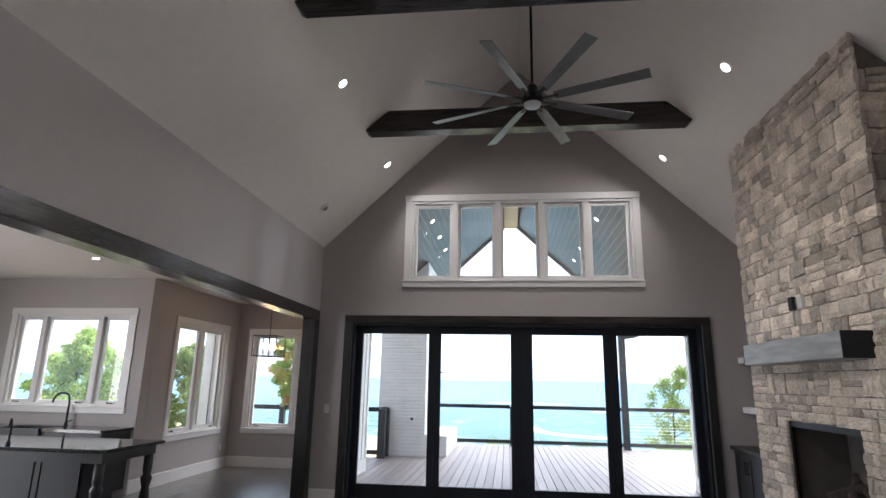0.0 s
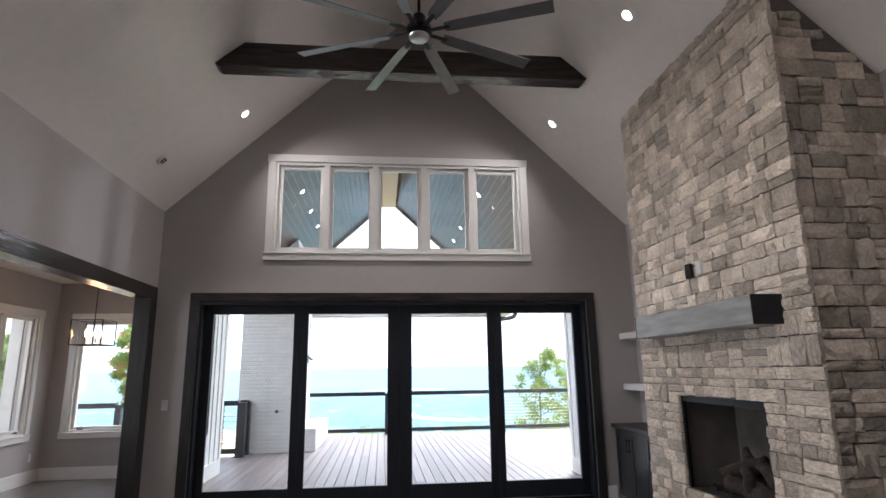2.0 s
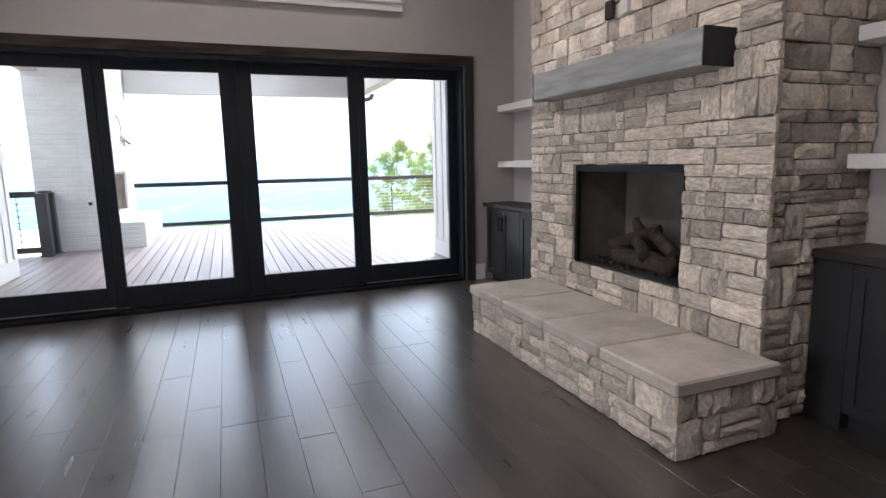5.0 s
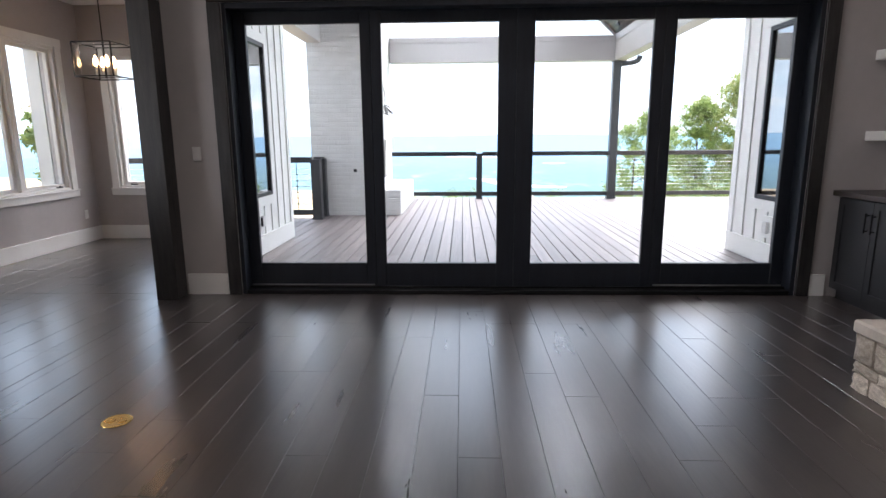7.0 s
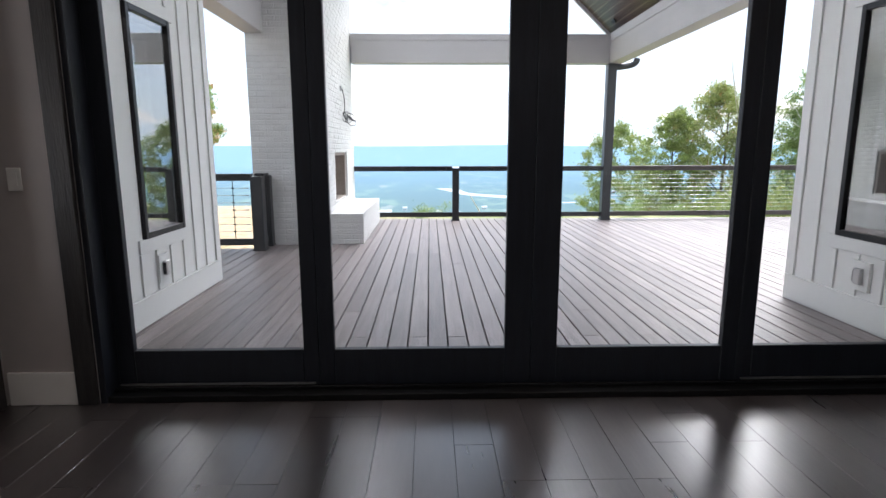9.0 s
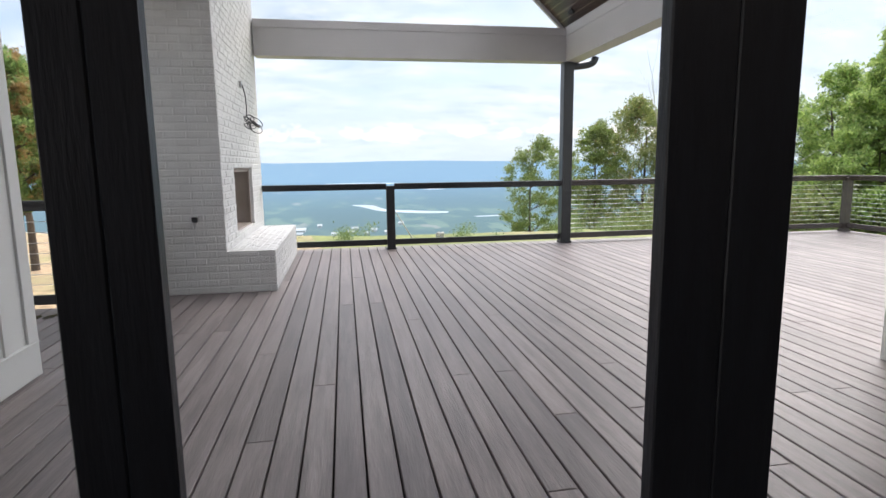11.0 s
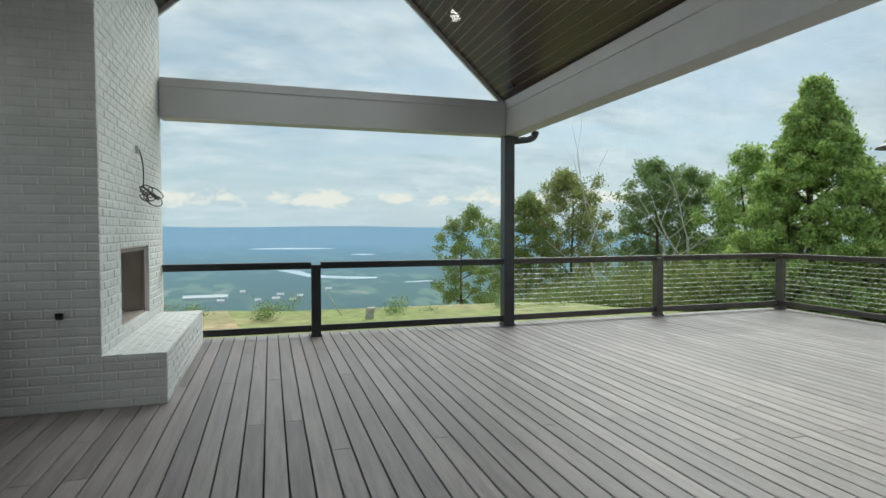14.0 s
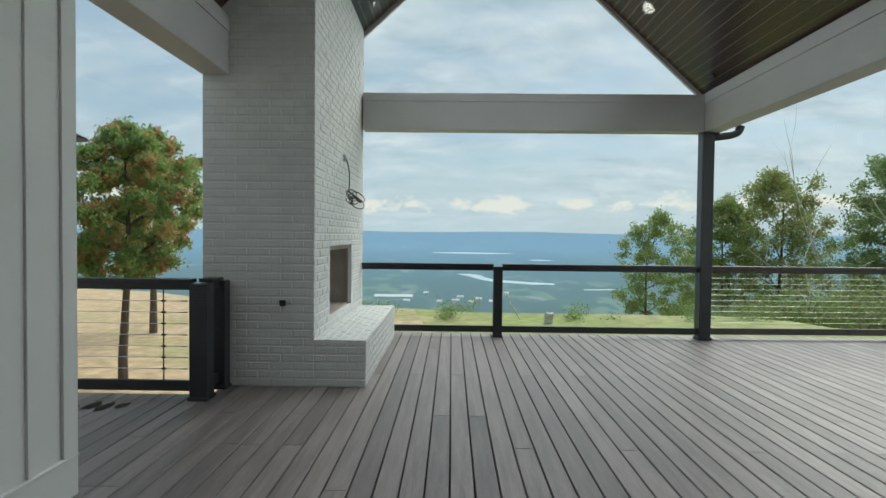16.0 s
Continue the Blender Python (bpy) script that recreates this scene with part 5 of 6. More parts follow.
def leaf_material(name, colours, rust=0.0):
    """Leaves differ one from another; rust turns whole sprays of them orange-brown."""
    m = bpy.data.materials.new(name)
    m.use_nodes = True
    nt = m.node_tree
    b = nt.nodes["Principled BSDF"]
    b.inputs["Roughness"].default_value, b.inputs["Specular IOR Level"].default_value = 0.5, 0.35
    g = nt.nodes.new("ShaderNodeNewGeometry")
    r = nt.nodes.new("ShaderNodeValToRGB")
    e = r.color_ramp.elements
    e[0].color, e[1].color = (*colours[0], 1), (*colours[-1], 1)
    for i, c in enumerate(colours[1:-1]):
        e.new((i + 1) / (len(colours) - 1)).color = (*c, 1)
    nt.links.new(g.outputs["Random Per Island"], r.inputs[0])
    out = r.outputs[0]
    if rust:
        co, no, cut, mix = (nt.nodes.new(k) for k in ("ShaderNodeTexCoord", "ShaderNodeTexNoise", "ShaderNodeMapRange", "ShaderNodeMixRGB"))
        no.inputs["Scale"].default_value, no.inputs["Detail"].default_value = 3.2, 2.0
        cut.inputs["From Min"].default_value, cut.inputs["From Max"].default_value = 0.70 - rust, 0.76 - rust
        cut.inputs["To Max"].default_value = 0.8
        mix.inputs[2].default_value = (0.52, 0.29, 0.13, 1)
        nt.links.new(co.outputs["Object"], no.inputs["Vector"])
        nt.links.new(no.outputs[0], cut.inputs["Value"])
        nt.links.new(cut.outputs[0], mix.inputs[0])
        nt.links.new(out, mix.inputs[1])
        out = mix.outputs[0]
    nt.links.new(out, b.inputs["Base Color"])
    t = nt.nodes.new("ShaderNodeBsdfTranslucent")
    nt.links.new(out, t.inputs[0])
    mx = nt.nodes.new("ShaderNodeMixShader")
    mx.inputs[0].default_value = 0.42
    nt.links.new(b.outputs[0], mx.inputs[1])
    nt.links.new(t.outputs[0], mx.inputs[2])
    nt.links.new(mx.outputs[0], nt.nodes["Material Output"].inputs[0])
    return m


LEAF_MID = leaf_material("mid_green_leaf", [(0.15, 0.22, 0.07), (0.25, 0.33, 0.10), (0.36, 0.42, 0.14), (0.28, 0.36, 0.12)], 0.03)
LEAF_DARK = leaf_material("dark_green_leaf", [(0.14, 0.22, 0.08), (0.24, 0.33, 0.12), (0.34, 0.42, 0.17)])
LEAF_BRIGHT = leaf_material("bright_green_leaf", [(0.15, 0.26, 0.07), (0.36, 0.50, 0.14), (0.60, 0.70, 0.25), (0.32, 0.46, 0.13)])
LEAF_TURN = leaf_material("green_and_rust_leaf", [(0.15, 0.25, 0.08), (0.23, 0.36, 0.11), (0.33, 0.44, 0.14), (0.25, 0.35, 0.11)], 0.19)
LEAF_DRY = leaf_material("olive_leaf", [(0.19, 0.25, 0.08), (0.29, 0.35, 0.11), (0.40, 0.41, 0.15), (0.28, 0.33, 0.11)], 0.08)
BARK = material("grey_brown_bark", (0.17, 0.135, 0.105), 0.95, scale=6, stretch=(6, 6, 1), colour2=(0.08, 0.062, 0.05), bump=0.9, bump_scale=14, dist=0.02)
DEADWOOD = material("bleached_dead_wood", (0.68, 0.64, 0.57), 0.9, scale=6, stretch=(6, 6, 1), colour2=(0.40, 0.37, 0.33), bump=0.5, bump_scale=14)


def limb(bm, p, d, length, r, rnd, depth, tips, bend=0.25):
    """A bending limb that forks; records where leaves may grow."""
    n = 4
    for k in range(n):
        d = (d + Vector([rnd.uniform(-bend, bend) for _ in range(3)]) * 0.5 + Vector((0, 0, 0.06))).normalized()
        q = p + d * (length / n)
        r2 = r * (0.86 if k < n - 1 else 0.7)
        add_tube(bm, p, q, r, r2, n=7 if depth > 1 else 5, caps=False)
        p, r = q, r2
        if depth and k >= 1:
            side = Vector([rnd.uniform(-1, 1), rnd.uniform(-1, 1), rnd.uniform(0.0, 0.8)]).normalized()
            limb(bm, p, (d * 0.45 + side).normalized(), length * rnd.uniform(0.4, 0.62), r * 0.6, rnd, depth - 1, tips, bend)
    tips.append(p)


def leaves(centres, per, spread, size, rnd, squash=0.75):
    """Small bent leaves, two triangles each, strewn in clumps."""
    c = np.repeat(np.array(centres), per, axis=0)
    n = len(c)
    g = np.random.default_rng(rnd.randrange(1 << 30))
    off = g.normal(0, 1, (n, 3)) * spread
    off[:, 2] *= squash
    c = c + off
    a = g.normal(0, 1, (n, 3))
    a /= np.linalg.norm(a, axis=1)[:, None]
    b = np.cross(a, g.normal(0, 1, (n, 3)))
    b /= np.linalg.norm(b, axis=1)[:, None]
    s = size * g.uniform(0.6, 1.35, (n, 1))
    v = np.stack([c - a * s, c - b * s * 0.45, c + a * s, c + b * s * 0.45], axis=1)
    v[:, 2] += np.cross(a, b) * s * 0.25
    verts = v.reshape(-1, 3)
    faces = np.arange(n * 4).reshape(-1, 4)
    return verts, faces


def tree(x, y, height, radius, base, mat, seed, label, clumps=140, per=42, size=0.11, shape="round", trunk_r=0.12, ground=None, name="tree", lean=0.0):
    rnd = random.Random(seed)
    height, base = height + rise(y), base + rise(y)
    g0 = ground_z(x, y) - 0.1 if ground is None else ground
    t = thing(name, x, y, g0, label, "tree")
    bm = bmesh.new()
    tips = []
    h = height - g0
    p = Vector((0, 0, 0))
    d = Vector((lean, 0, 1)).normalized()
    steps = 7
    r = trunk_r
    for k in range(steps):
        d = (d + Vector((rnd.uniform(-0.08, 0.08), rnd.uniform(-0.08, 0.08), 0.1))).normalized()
        q = p + d * (h * 0.86 / steps)
        r2 = trunk_r * (1 - 0.82 * (k + 1) / steps)
        add_tube(bm, p, q, r, r2, n=10, caps=False)
        frac = (k + 1) / steps
        if q.z > base - g0 - 0.2:
            for _ in range(3):
                a = rnd.uniform(0, 6.283)
                limb(bm, q, Vector((math.cos(a), math.sin(a), rnd.uniform(0.2, 0.8))).normalized(), radius * rnd.uniform(0.5, 0.85) * ((1.02 - 0.92 * frac) if shape == "cone" else (1.15 - 0.6 * frac)), r2 * 0.55, rnd, 1, tips)
        p, r = q, r2
    part("trunk", bm, BARK, t, "forked grey-brown trunk")
    c0, c1 = base - g0, h
    cs = []
    boughs = []
    n_boughs = max(16, clumps // 8) if shape == "cone" else max(30, clumps // 3)
    for k in range(n_boughs):
        f = (k + rnd.random()) / n_boughs
        if shape == "cone":
            rr = radius * (1 - f) ** 0.82 * min(1.0, 0.72 + f * 2)
            br = radius * (0.17 - 0.09 * f) * rnd.uniform(0.7, 1.3)
        else:
            rr = radius * math.sqrt(max(0.0, 1 - (2 * f - 0.92) ** 2 * 0.95))
            br = radius * rnd.uniform(0.09, 0.21)
        a = k * 2.4 + rnd.uniform(-0.5, 0.5)
        rr = max(0.0, rr - br * 0.5) * rnd.uniform(0.80 if shape == "cone" else 0.45, 1.16)
        boughs.append((Vector((rr * math.cos(a), rr * math.sin(a), c0 + (c1 - c0) * (0.04 + 0.92 * f))), br))
    for k in range(clumps):
        p0, br = boughs[k % n_boughs]
        d = Vector((rnd.gauss(0, 1), rnd.gauss(0, 1), rnd.gauss(0.25, 0.6))).normalized() * br * rnd.uniform(0.55, 1.0)
        d.z *= 0.7
        cs.append(tuple(p0 + d))
    cs += [tuple(q) for q in tips if q.z > c0 - 0.2]
    v, f = leaves(cs, int(per * 2.4), radius * (0.02 if shape == "cone" else 0.045) + size * 0.4, size * (0.66 if shape == "cone" else 0.56), rnd)
    me = bpy.data.meshes.new("crown")
    me.from_pydata(v.tolist(), [], f.tolist())
    me.materials.append(mat)
    cr_ = new("crown", me)
    cr_.parent = t
    return t


tree(-5.9, 17.3, 3.28, 1.08, 0.55, LEAF_TURN, 11, "young broadleaf tree with green and rust-tinged leaves on the lawn", 260, 70, 0.062, trunk_r=0.085)
tree(-7.85, 21.9, 3.9, 1.25, 0.9, LEAF_TURN, 12, "young broadleaf tree with rust-tinged leaves further down the lawn", 170, 44, 0.10, trunk_r=0.10)
tree(-9.6, 12.3, 2.7, 0.95, 0.3, LEAF_BRIGHT, 13, "bright green young tree outside the kitchen window", 170, 44, 0.09, trunk_r=0.09)
tree(-13.4, 12.6, 3.4, 1.1, 0.3, LEAF_MID, 14, "green broadleaf tree outside the kitchen", 150, 44, 0.11, trunk_r=0.11)
tree(-9.0, 15.9, 2.6, 0.9, -0.2, LEAF_MID, 15, "green tree outside the dining bay", 150, 44, 0.09, trunk_r=0.09)
tree(13.4, 44.5, 2.6, 2.8, -4.6, LEAF_MID, 21, "open-crowned tree on the slope's edge", 230, 26, 0.15, trunk_r=0.16, lean=-0.12)
tree(17.0, 38.0, 4.9, 3.4, -6.5, LEAF_DRY, 22, "olive green tree with rust tinge beyond the deck", 330, 34, 0.15, trunk_r=0.17)
tree(14.6, 38.5, 3.5, 2.5, -6.5, LEAF_MID, 32, "mid green tree beyond the deck", 260, 34, 0.14, trunk_r=0.14)
tree(19.6, 33.2, 5.2, 2.9, -5.5, LEAF_DARK, 23, "dark green tree beyond the deck corner", 320, 36, 0.14, trunk_r=0.18)
tree(22.2, 33.4, 4.8, 2.9, -5.5, LEAF_DARK, 33, "dark green tree beyond the deck corner", 300, 34, 0.14, trunk_r=0.16)
tree(21.1, 25.2, 7.7, 4.4, -3.8, LEAF_BRIGHT, 24, "tall bright green conical tree beyond the deck", 1500, 48, 0.115, "cone", trunk_r=0.22)
tree(21.6, 28.8, 5.3, 2.6, -3.8, LEAF_BRIGHT, 25, "bright green tree beside the conical one", 170, 40, 0.15, trunk_r=0.16)
tree(25.0, 23.4, 5.2, 3.0, -4.0, LEAF_MID, 26, "mid green tree beyond the deck rail", 200, 38, 0.16, trunk_r=0.16)
tree(28.0, 19.0, 6.0, 3.2, -4.0, LEAF_MID, 27, "mid green tree beyond the deck rail", 180, 36, 0.17, trunk_r=0.18)


def dead_tree(x, y, height, seed, label, r=0.09, lean=0.0, depth=2):
    rnd = random.Random(seed)
    height += rise(y)
    g0 = ground_z(x, y) - 0.1
    t = thing("dead_tree", x, y, g0, label, "tree")
    bm = bmesh.new()
    tips = []
    limb(bm, Vector((0, 0, 0)), Vector((lean, 0, 1)).normalized(), height - g0, r, rnd, depth, tips, 0.28)
    part("trunk", bm, DEADWOOD, t)


dead_tree(17.6, 30.4, 0.9, 41, "bare bleached dead tree with forked limbs", 0.12)
dead_tree(18.7, 29.8, 0.9, 42, "bare bleached dead tree with forked limbs", 0.14, 0.06)
dead_tree(18.3, 34.4, 2.7, 43, "bare dead tree top standing above the leaves", 0.075, 0.02)
dead_tree(15.4, 30.8, 0.6, 44, "leaning bleached dead limb in the brush", 0.08, -0.35, 1)


def brush(name, spots, mat, seed, label, per=1000, size=0.075, spread=0.75):
    rnd = random.Random(seed)
    cs = []
    for x, y, z in spots:
        for _ in range(7):
            k = spread / 0.75
            cs.append((x + k * rnd.gauss(0, 1.0), y + k * rnd.gauss(0, 1.0), z + k * rnd.uniform(-0.6, 0.9)))
    v, f = leaves(cs, per // 7, spread * 0.62, size, rnd)
    me = bpy.data.meshes.new(name)
    me.from_pydata(v.tolist(), [], f.tolist())
    me.materials.append(mat)
    tagged(new(name, me), label, "brush", kind="stuff")


rnd = random.Random(77)
spots_a, spots_b = [], []
for k in range(46):
    f = k / 45
    x = 11.2 + 17.0 * f + rnd.uniform(-0.8, 0.8)
    y = 37.0 - 17.5 * f + rnd.uniform(-1.5, 2.5)
    for lift in (0.3, 0.9, 1.6, 2.2):
        (spots_a if rnd.random() < 0.55 else spots_b).append((x, y, ground_z(x, y) + lift + rnd.uniform(-0.2, 0.5)))
for k in range(22):
    x, y = 14.0 + k * 0.62, 30.0 - k * 0.62 + rnd.uniform(-0.7, 0.7)
    for lift in (0.2, 0.9, 1.5):
        (spots_a if rnd.random() < 0.6 else spots_b).append((x, y, ground_z(x, y) + lift))
brush("underbrush", spots_a, LEAF_MID, 7, "dense green underbrush below the trees")
brush("underbrush", spots_b, LEAF_DRY, 8, "olive and rust underbrush below the trees")
spots_c = [(x, 26.0 + rnd.uniform(-1.0, 1.5), 0) for x in (-2.4, -0.4, 0.3, 3.6, 7.4, 8.2, 9.4)]
brush("lawn_edge_shrub", [(x, y, ground_z(x, y) + 0.12) for x, y, z in spots_c], LEAF_DARK, 9, "low shrubs at the lawn's edge", 700, 0.035, 0.24)
stump = thing("tree_stump", 2.6, 24.2, ground_z(2.6, 24.2) - 0.03, "low weathered grey tree stump on the lawn", "stump")
part("stump", rough_log((0, 0, 0), (0.03, 0, 0.34), 0.13, 4.4), DEADWOOD, stump)
stick = thing("leaning_stick", 1.6, 25.0, ground_z(1.6, 25.0) - 0.05, "bleached bare stick leaning on the lawn", "stick")
part("stick", tube((0.30, 0, 0), (-0.30, 0, 1.0), 0.022, 0.012, n=8), DEADWOOD, stick)

# far farm sheds in the valley
# unlit sheds: their pale brightness in the distance is painted with emission
SHED = glowing("far_shed_painted_glow", (0.42, 0.46, 0.48), 0.14)
rnd = random.Random(9)
for k, (x, y, w, d) in enumerate(((-130, 1268, 84, 40), (-25, 1180, 10, 9), (10, 1200, 14, 9), (42, 1175, 10, 9), (60, 1230, 12, 9), (85, 1190, 9, 9), (20, 1260, 14, 8), (-60, 1330, 10, 9), (130, 1340, 12, 9), (-95, 1190, 12, 9))):
    s = thing("farm_shed", x, y, -160 + rise(y), "pale far farm shed in the hazy valley", "building", "valley farm sheds")
    part("walls", box(-w / 2, w / 2, -d / 2, d / 2, 0, 5), SHED, s)
    bm = bmesh.new()
    a = [bm.verts.new(p) for p in ((-w / 2 - 1, -d / 2 - 1, 5), (w / 2 + 1, -d / 2 - 1, 5), (w / 2 + 1, d / 2 + 1, 5), (-w / 2 - 1, d / 2 + 1, 5), (-w / 2 - 1, 0, 8.5), (w / 2 + 1, 0, 8.5))]
    for q in ((0, 1, 5, 4), (3, 4, 5, 2), (0, 4, 3), (1, 2, 5)):
        bm.faces.new([a[i] for i in q])
    part("roof", bm, SHED, s)

# ---- laid pieces ----


def board_mesh(name, w, l, t, ch, mat):
    """A board with its top edges eased, its origin at the middle of its top."""
    x, y = w / 2, l / 2
    v = [(-x, -y, -t), (x, -y, -t), (x, y, -t), (-x, y, -t), (-x, -y, -ch), (x, -y, -ch), (x, y, -ch), (-x, y, -ch), (-x + ch, -y + ch, 0), (x - ch, -y + ch, 0), (x - ch, y - ch, 0), (-x + ch, y - ch, 0)]
    f = [(8, 9, 10, 11)] + [(a, (a + 1) % 4, (a + 1) % 4 + 4, a + 4) for a in range(4)] + [(a + 4, (a + 1) % 4 + 4, (a + 1) % 4 + 8, a + 8) for a in range(4)]
    me = bpy.data.meshes.new(name)
    me.from_pydata(v, [], f)
    me.materials.append(mat)
    return me


class Joined:
    """Pieces past the ones that are parts, gathered into one mesh."""

    def __init__(self):
        self.v, self.f = [], []

    def add(self, me, m):
        n = len(self.v)
        self.v += [tuple(m @ v.co) for v in me.vertices]
        self.f += [tuple(i + n for i in p.vertices) for p in me.polygons]

    def put(self, name, mat, parent, label):
        me = bpy.data.meshes.new(name)
        me.from_pydata(self.v, [], self.f)
        me.materials.append(mat)
        ob = new(name, me)
        ob.parent = parent
        ob["label"], ob["kind"] = label, "stuff"
        return ob


floor_ob = bpy.data.objects["floor"]
rnd = random.Random(31)
rest = Joined()
cache = {}
W = 0.19


def plank(name, w, l, t, ch, mat):
    key = (name, round(w, 3), round(l, 3))
    if key not in cache:
        cache[key] = board_mesh(name, w, l, t, ch, mat)
    return cache[key]


def lay_floor(x0, x1, y0, y1, as_parts_from):
    k = 0
    x = x0
    while x < x1 - 0.02:
        w = min(W, x1 - x)
        y = y0 - rnd.choice((0.0, 0.3, 0.6, 0.9, 1.2, 1.5))
        while y < y1 - 0.01:
            l = rnd.choice((0.9, 1.2, 1.5, 1.8, 2.1))
            a, b = max(y, y0), min(y + l, y1)
            y += l
            if b - a < 0.03:
                continue
            me = plank("plank", w - 0.0016, b - a - 0.0016, 0.012, 0.0009, FLOOR)
            m = pose(x + w / 2, (a + b) / 2, rnd.uniform(-0.0006, 0.0003), rnd.uniform(-0.03, 0.03), rnd.uniform(-0.09, 0.09), 0)
            if as_parts_from is not None and b > as_parts_from:
                o = new("plank", me)
                o.parent, o.matrix_basis = floor_ob, m
            else:
                rest.add(me, m)
        x += W


lay_floor(LX, CF + 0.07, SY, NY, 1.5)
lay_floor(-8.6, LX, SY, NY - 0.001, None)
lay_floor(-5.10, -2.6, NY, 10.70, None)
rest.put("planking", FLOOR_FAR, floor_ob, "dark hardwood planks in the kitchen and behind")
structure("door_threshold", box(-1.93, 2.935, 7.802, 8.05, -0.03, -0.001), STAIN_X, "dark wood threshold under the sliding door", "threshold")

deck_ob = bpy.data.objects["deck_frame"]
rnd = random.Random(8)
DW = 0.1505
x = -0.4025 - 41 * DW
while x < 9.40:
    lo = 8.065
    if x + DW * 0.1 > WRX:
        lo = WRY + 0.03
    if x + DW * 0.9 < WLX:
        lo = WLY + 0.03
    hi = 16.47
    if x < -2.6:
        hi = 12.98
    elif x + DW < HBX:
        hi = BY0 + 0.04
    y = lo
    cuts = []
    c = lo + rnd.choice((0.9, 1.6, 2.3, 3.0, 3.7, 4.4))
    while c < hi - 0.5:
        cuts.append(c)
        c += 4.88
    for a, b in zip([lo] + cuts, cuts + [hi]):
        me = plank("deck_board", DW - 0.010, b - a - 0.003, 0.025, 0.004, DECKM)
        o = new("deck_board", me)
        o.parent = deck_ob
        o.matrix_basis = pose(x + DW / 2, (a + b) / 2, DECK + rnd.uniform(-0.001, 0.001), 0, rnd.uniform(-0.2, 0.2), 0)
    x += DW

# damp patch left on the boards beside the rail
WET = material("damp_deck", (0.045, 0.038, 0.036), 0.16, scale=9, colour2=(0.03, 0.025, 0.024))
bm = bmesh.new()
for cx, cy, rx, ry in ((-3.37, 12.58, 0.060, 0.11), (-3.24, 12.55, 0.058, 0.14), (-3.11, 12.60, 0.05, 0.09), (-3.50, 12.52, 0.05, 0.07)):
    ring = [bm.verts.new((cx + rx * math.cos(0.35 * k) * rnd.uniform(0.8, 1.1), cy + ry * math.sin(0.35 * k) * rnd.uniform(0.75, 1.15), DECK + 0.004)) for k in range(18)]
    bm.faces.new(ring)
tagged(mesh_object("damp_patch", bm, WET), "dark damp patch on the deck boards beside the rail", "stain", kind="stuff")

# stones of the chimney


def stone_mesh(seed):
    """A unit block, its face along -x uneven and its edges knocked off."""
    rnd = random.Random(seed)
    nu, nv = 5, 4
    v, f = [], []
    for i in range(nu):
        for j in range(nv):
            u, w = i / (nu - 1) - 0.5, j / (nv - 1) - 0.5
            edge = max(abs(u), abs(w)) > 0.49
            uu = u * (1 - 0.06 * rnd.random()) + (0 if abs(u) > 0.49 else rnd.uniform(-0.05, 0.05))
            ww = w * (1 - 0.12 * rnd.random()) + (0 if abs(w) > 0.49 else rnd.uniform(-0.06, 0.06))
            d = (-0.70 if edge else -1.0) + rnd.uniform(-0.15, 0.15) + 0.18 * noise.noise((u * 2.5 + seed, w * 2.5, seed * 0.7))
            v.append((d, uu, ww))
    for i in range(nu - 1):
        for j in range(nv - 1):
            a = i * nv + j
            f.append((a, a + 1, a + nv + 1, a + nv))
    ring = [i * nv for i in range(nu)] + [(nu - 1) * nv + j for j in range(1, nv)] + [i * nv + nv - 1 for i in range(nu - 2, -1, -1)] + [j for j in range(nv - 2, 0, -1)]
    n0 = len(v)
    for a in ring:
        v.append((0.0, v[a][1], v[a][2]))
    m = len(ring)
    for k in range(m):
        f.append((ring[k], ring[(k + 1) % m], n0 + (k + 1) % m, n0 + k))
    me = bpy.data.meshes.new("stone")
    me.from_pydata(v, [], f)
    me.materials.append(STONE)
    return me


STONES = [stone_mesh(s) for s in range(18)]


def ashlar(u0, u1, v0, v1, rnd, hmin=0.055, hmax=0.15):
    """Random ledge-stone work: bands split into columns, columns into one to three stones."""
    out = []
    v = v0
    while v < v1 - 0.02:
        H = rnd.choice((0.06, 0.08, 0.10, 0.13, 0.16, 0.19, 0.22))
        if v1 - v - H < 0.07:
            H = v1 - v
        u = u0
        while u < u1 - 0.02:
            w = rnd.choice((0.06, 0.09, 0.12, 0.15, 0.19, 0.24, 0.30)) * rnd.uniform(0.8, 1.2)
            if u1 - u - w < 0.10:
                w = u1 - u
            if H <= 0.135 or (w < 0.2 and rnd.random() < 0.5) or rnd.random() < 0.12:
                splits = [(v, v + H)]
            elif H < 0.19:
                c = v + H * rnd.uniform(0.36, 0.64)
                splits = [(v, c), (c, v + H)]
            else:
                c1, c2 = v + H * rnd.uniform(0.28, 0.40), v + H * rnd.uniform(0.58, 0.72)
                splits = [(v, c1), (c1, c2), (c2, v + H)] if rnd.random() < 0.5 else [(v, c1), (c1, v + H)]
            for a, b in splits:
                if w > 0.30 and rnd.random() < 0.6:
                    m = u + w * rnd.uniform(0.35, 0.65)
                    out += [(u, m, a, b), (m, u + w, a, b)]
                else:
                    out.append((u, u + w, a, b))
            u += w
        v += H
    return out


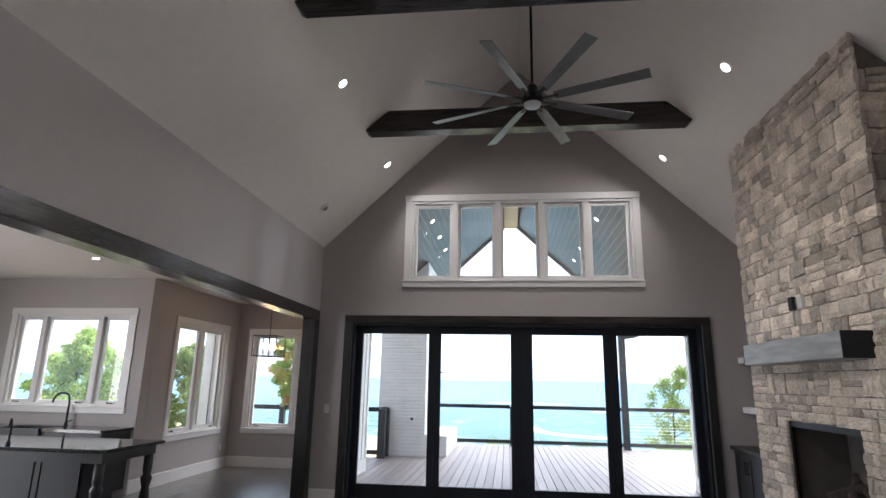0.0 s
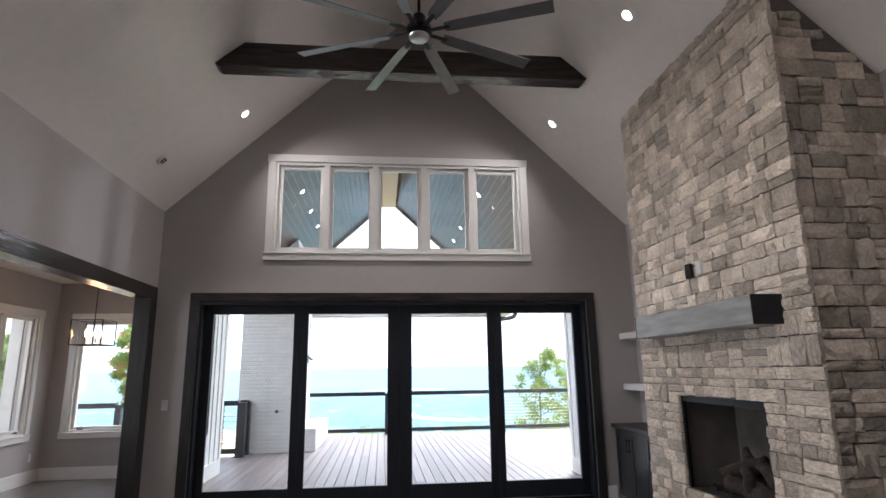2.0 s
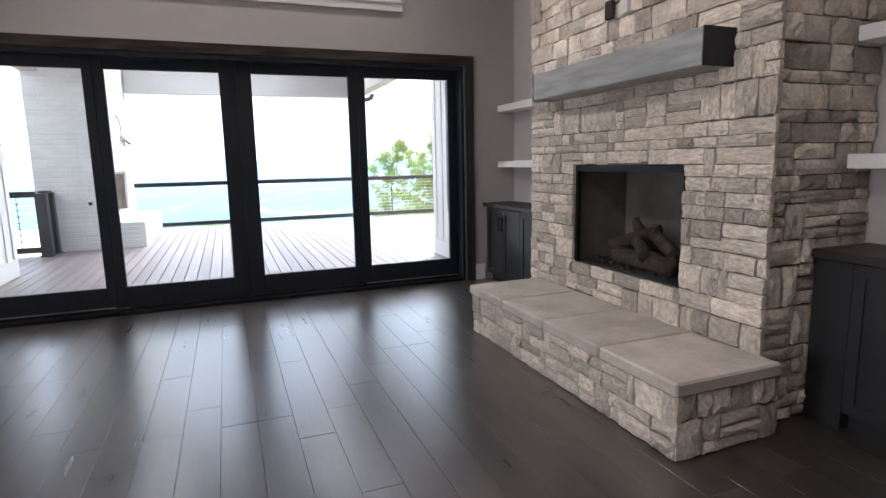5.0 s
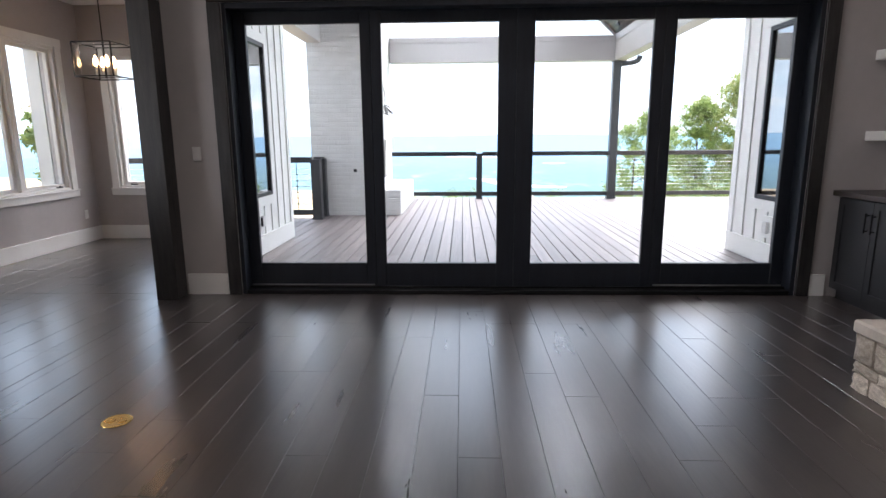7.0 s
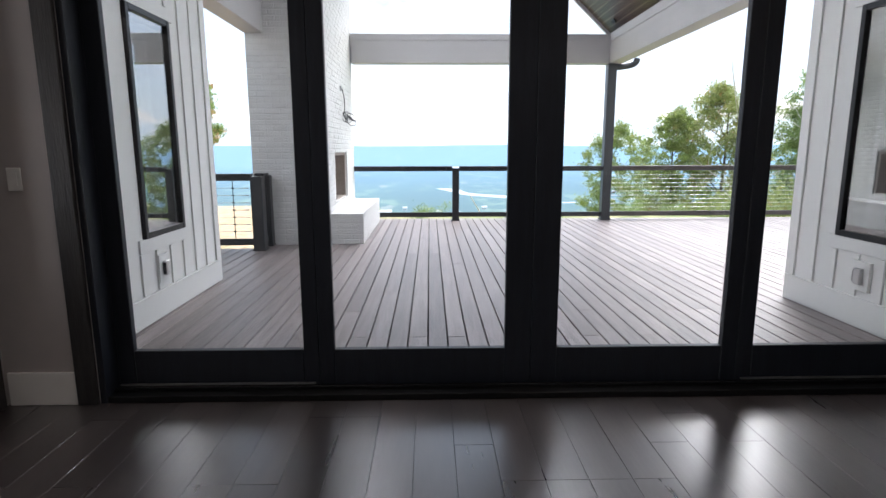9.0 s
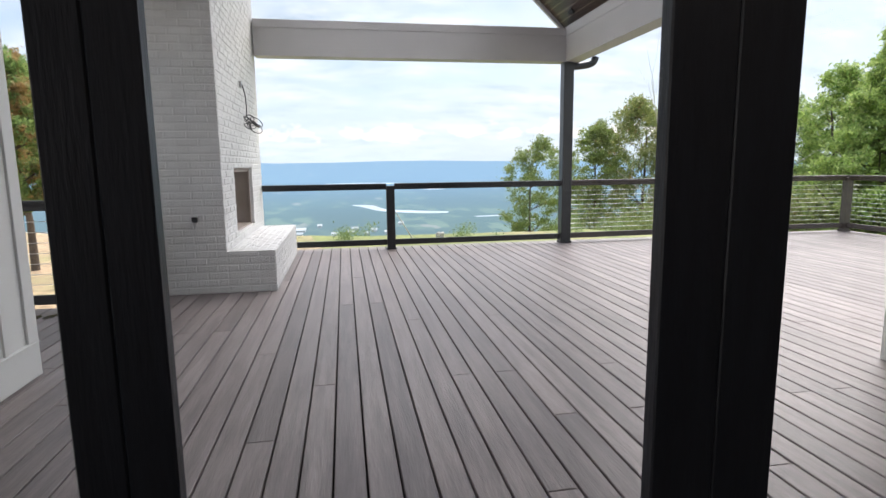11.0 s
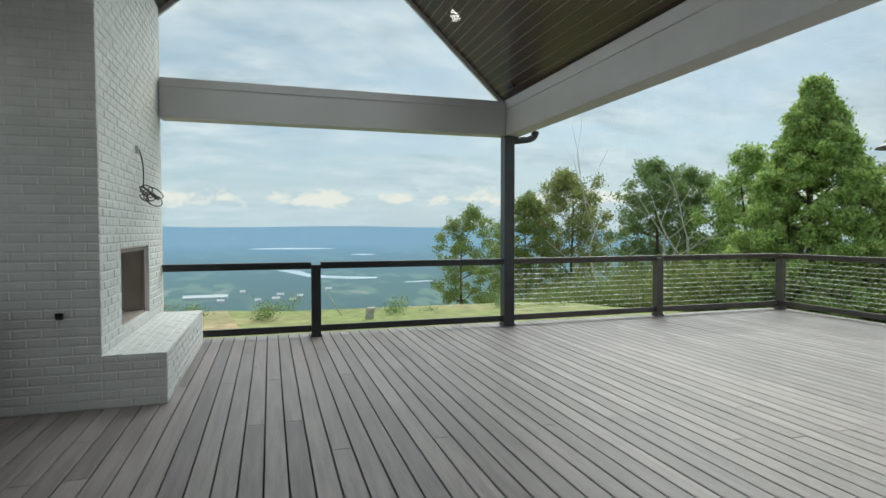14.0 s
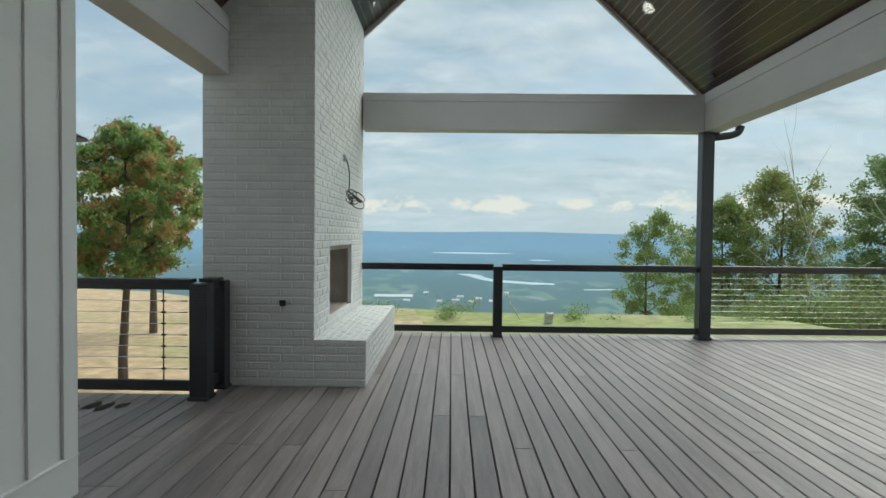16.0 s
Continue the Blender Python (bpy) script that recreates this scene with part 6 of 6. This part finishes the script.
def outside(s, hole):
    """Cut a stone back to the near side of a hole; None if it lies inside."""
    u0, u1, a, b = s
    if u1 <= hole[0] or u0 >= hole[1] or b <= hole[2] or a >= hole[3]:
        return [s]
    out = []
    if u0 < hole[0] - 0.03:
        out.append((u0, hole[0], a, b))
    if u1 > hole[1] + 0.03:
        out.append((hole[1], u1, a, b))
    m0, m1 = max(u0, hole[0]), min(u1, hole[1])
    if a < hole[2] - 0.03:
        out.append((m0, m1, a, hole[2]))
    if b > hole[3] + 0.03:
        out.append((m0, m1, hole[3], b))
    return out


rnd = random.Random(17)
rest_stone = Joined()
count = 0


def set_stone(u, v, w, h, facing, at, single):
    g = 0.0015
    me = rnd.choice(STONES)
    flip = rnd.choice((1, -1))
    dep = rnd.uniform(0.026, 0.048)
    s = Matrix.Diagonal((dep, (w - g) * flip, (h - g) * rnd.choice((1, -1)), 1))
    if facing == "x":
        m = Matrix.Translation((at, u, v)) @ s
    else:
        m = Matrix.Translation((u, at, v)) @ Matrix.Rotation(radians(90), 4, "Z") @ s
    if single:
        o = new("stone", me)
        o.parent, o.matrix_basis = chimney, m
    else:
        rest_stone.add(me, m)


def lay_stone(rows, facing, at, top=None, limit=99.0):
    global count
    for u0, u1, a, b in rows:
        if top is not None:
            t = min(top(u0), top(u1)) - 0.004
            if a > t - 0.03:
                continue
            b = min(b, t)
        single = b < limit and count < 300
        count += single
        set_stone((u0 + u1) / 2, (a + b) / 2, u1 - u0, b - a, facing, at, single)


lay_stone(ashlar(HY0, HY1, 0.0, HZ - 0.07, rnd), "x", HX0 + 0.032)
lay_stone(ashlar(HX0, CX0, 0.0, HZ - 0.07, rnd), "y", HY0 + 0.032)
front = []
for s in ashlar(CY0 - 0.022, CY1 + 0.022, 0.0, roof_z(CX0 - 0.05) - 0.004, rnd):
    front += outside(s, (FB[0] + 0.005, FB[1] - 0.005, FB[2] + 0.003, FB[3] - 0.003))
front = [s for s in front if not (s[3] < HZ + 0.02 and s[0] > HY0 and s[1] < HY1)]
lay_stone(front, "x", CX0 + 0.004, None, 2.2)
lay_stone(ashlar(CX0 + 0.006, CX1 - 0.002, 0.0, 4.2, rnd), "y", CY0 + 0.024, roof_z, 2.2)
rest_stone.put("stonework", STONE_FAR, chimney, "upper courses of pale ledge stone")

# painted bricks of the porch fireplace


def brick_mesh():
    c = 0.5
    me = bpy.data.meshes.new("brick")
    v = [(0, -c, -c), (0, c, -c), (0, c, c), (0, -c, c), (-0.5, -c, -c), (-0.5, c, -c), (-0.5, c, c), (-0.5, -c, c), (-1, -c + 0.035, -c + 0.12), (-1, c - 0.035, -c + 0.12), (-1, c - 0.035, c - 0.12), (-1, -c + 0.035, c - 0.12)]
    f = [(8, 11, 10, 9)] + [(a, a + 4, (a + 1) % 4 + 4, (a + 1) % 4) for a in range(4)] + [(a + 4, a + 8, (a + 1) % 4 + 8, (a + 1) % 4 + 4) for a in range(4)]
    me.from_pydata(v, [], f)
    me.materials.append(BRICK)
    return me


BM = brick_mesh()
rest_brick = Joined()
rnd = random.Random(6)
bricks = 0
CH, BL = 0.081, 0.226


def lay_brick(u0, u1, v0, v1, facing, at, hole=None, top=None, limit=99.0):
    """Running bond on one face. facing: S towards -y, E towards +x, T flat on top."""
    global bricks
    j = 0
    v = v0
    while v < v1 - 0.02:
        h = min(CH, v1 - v)
        u = u0 - (BL / 2 if j % 2 else 0)
        while u < u1 - 0.005:
            a, b = max(u, u0), min(u + BL, u1)
            u += BL
            if b - a < 0.03:
                continue
            for s in (outside((a, b, v, v + h), hole) if hole else [(a, b, v, v + h)]):
                if top is not None and s[3] > top(s[0]) - 0.03:
                    continue
                w, hh = s[1] - s[0] - 0.010, s[3] - s[2] - 0.008
                dep = 0.013 + rnd.uniform(-0.002, 0.003)
                sc = Matrix.Diagonal((dep, w, hh, 1))
                cu, cv = (s[0] + s[1]) / 2, (s[2] + s[3]) / 2
                tw = Matrix.Rotation(radians(rnd.uniform(-0.35, 0.35)), 4, "X")
                if facing == "S":
                    m = Matrix.Translation((cu, at, cv)) @ Matrix.Rotation(radians(90), 4, "Z") @ tw @ sc
                elif facing == "E":
                    m = Matrix.Translation((at, cu, cv)) @ Matrix.Rotation(radians(180), 4, "Z") @ tw @ sc
                else:
                    m = Matrix.Translation((cv, cu, at)) @ Matrix.Rotation(radians(90), 4, "Y") @ Matrix.Diagonal((dep, w, hh, 1))
                if bricks < 300 and s[3] < limit:
                    o = new("brick", BM)
                    o.parent, o.matrix_basis = pfire, m
                    bricks += 1
                else:
                    rest_brick.add(BM, m)
        v += h
        j += 1


lay_brick(BX0, BX1 + 0.004, DECK, 4.6, "S", BY0 + 0.012, None, lambda x: porch_z(x) - 0.02, 2.5)
lay_brick(BX1 + 0.004, HBX, DECK, HBZ - 0.012, "S", BY0 + 0.012)
lay_brick(BY0, NYR - 0.13, DECK, HBZ - 0.012, "E", HBX - 0.012)
lay_brick(BY0, NYR - 0.13, BX1 + 0.004, HBX + 0.004, "T", HBZ - 0.012)
lay_brick(BY0, BY1, HBZ, 4.6, "E", BX1 - 0.012, PFB, lambda y: porch_z(BX1) - 0.02, 1.9)
rest_brick.put("brickwork", BRICK_FAR, pfire, "upper courses of white painted brick")
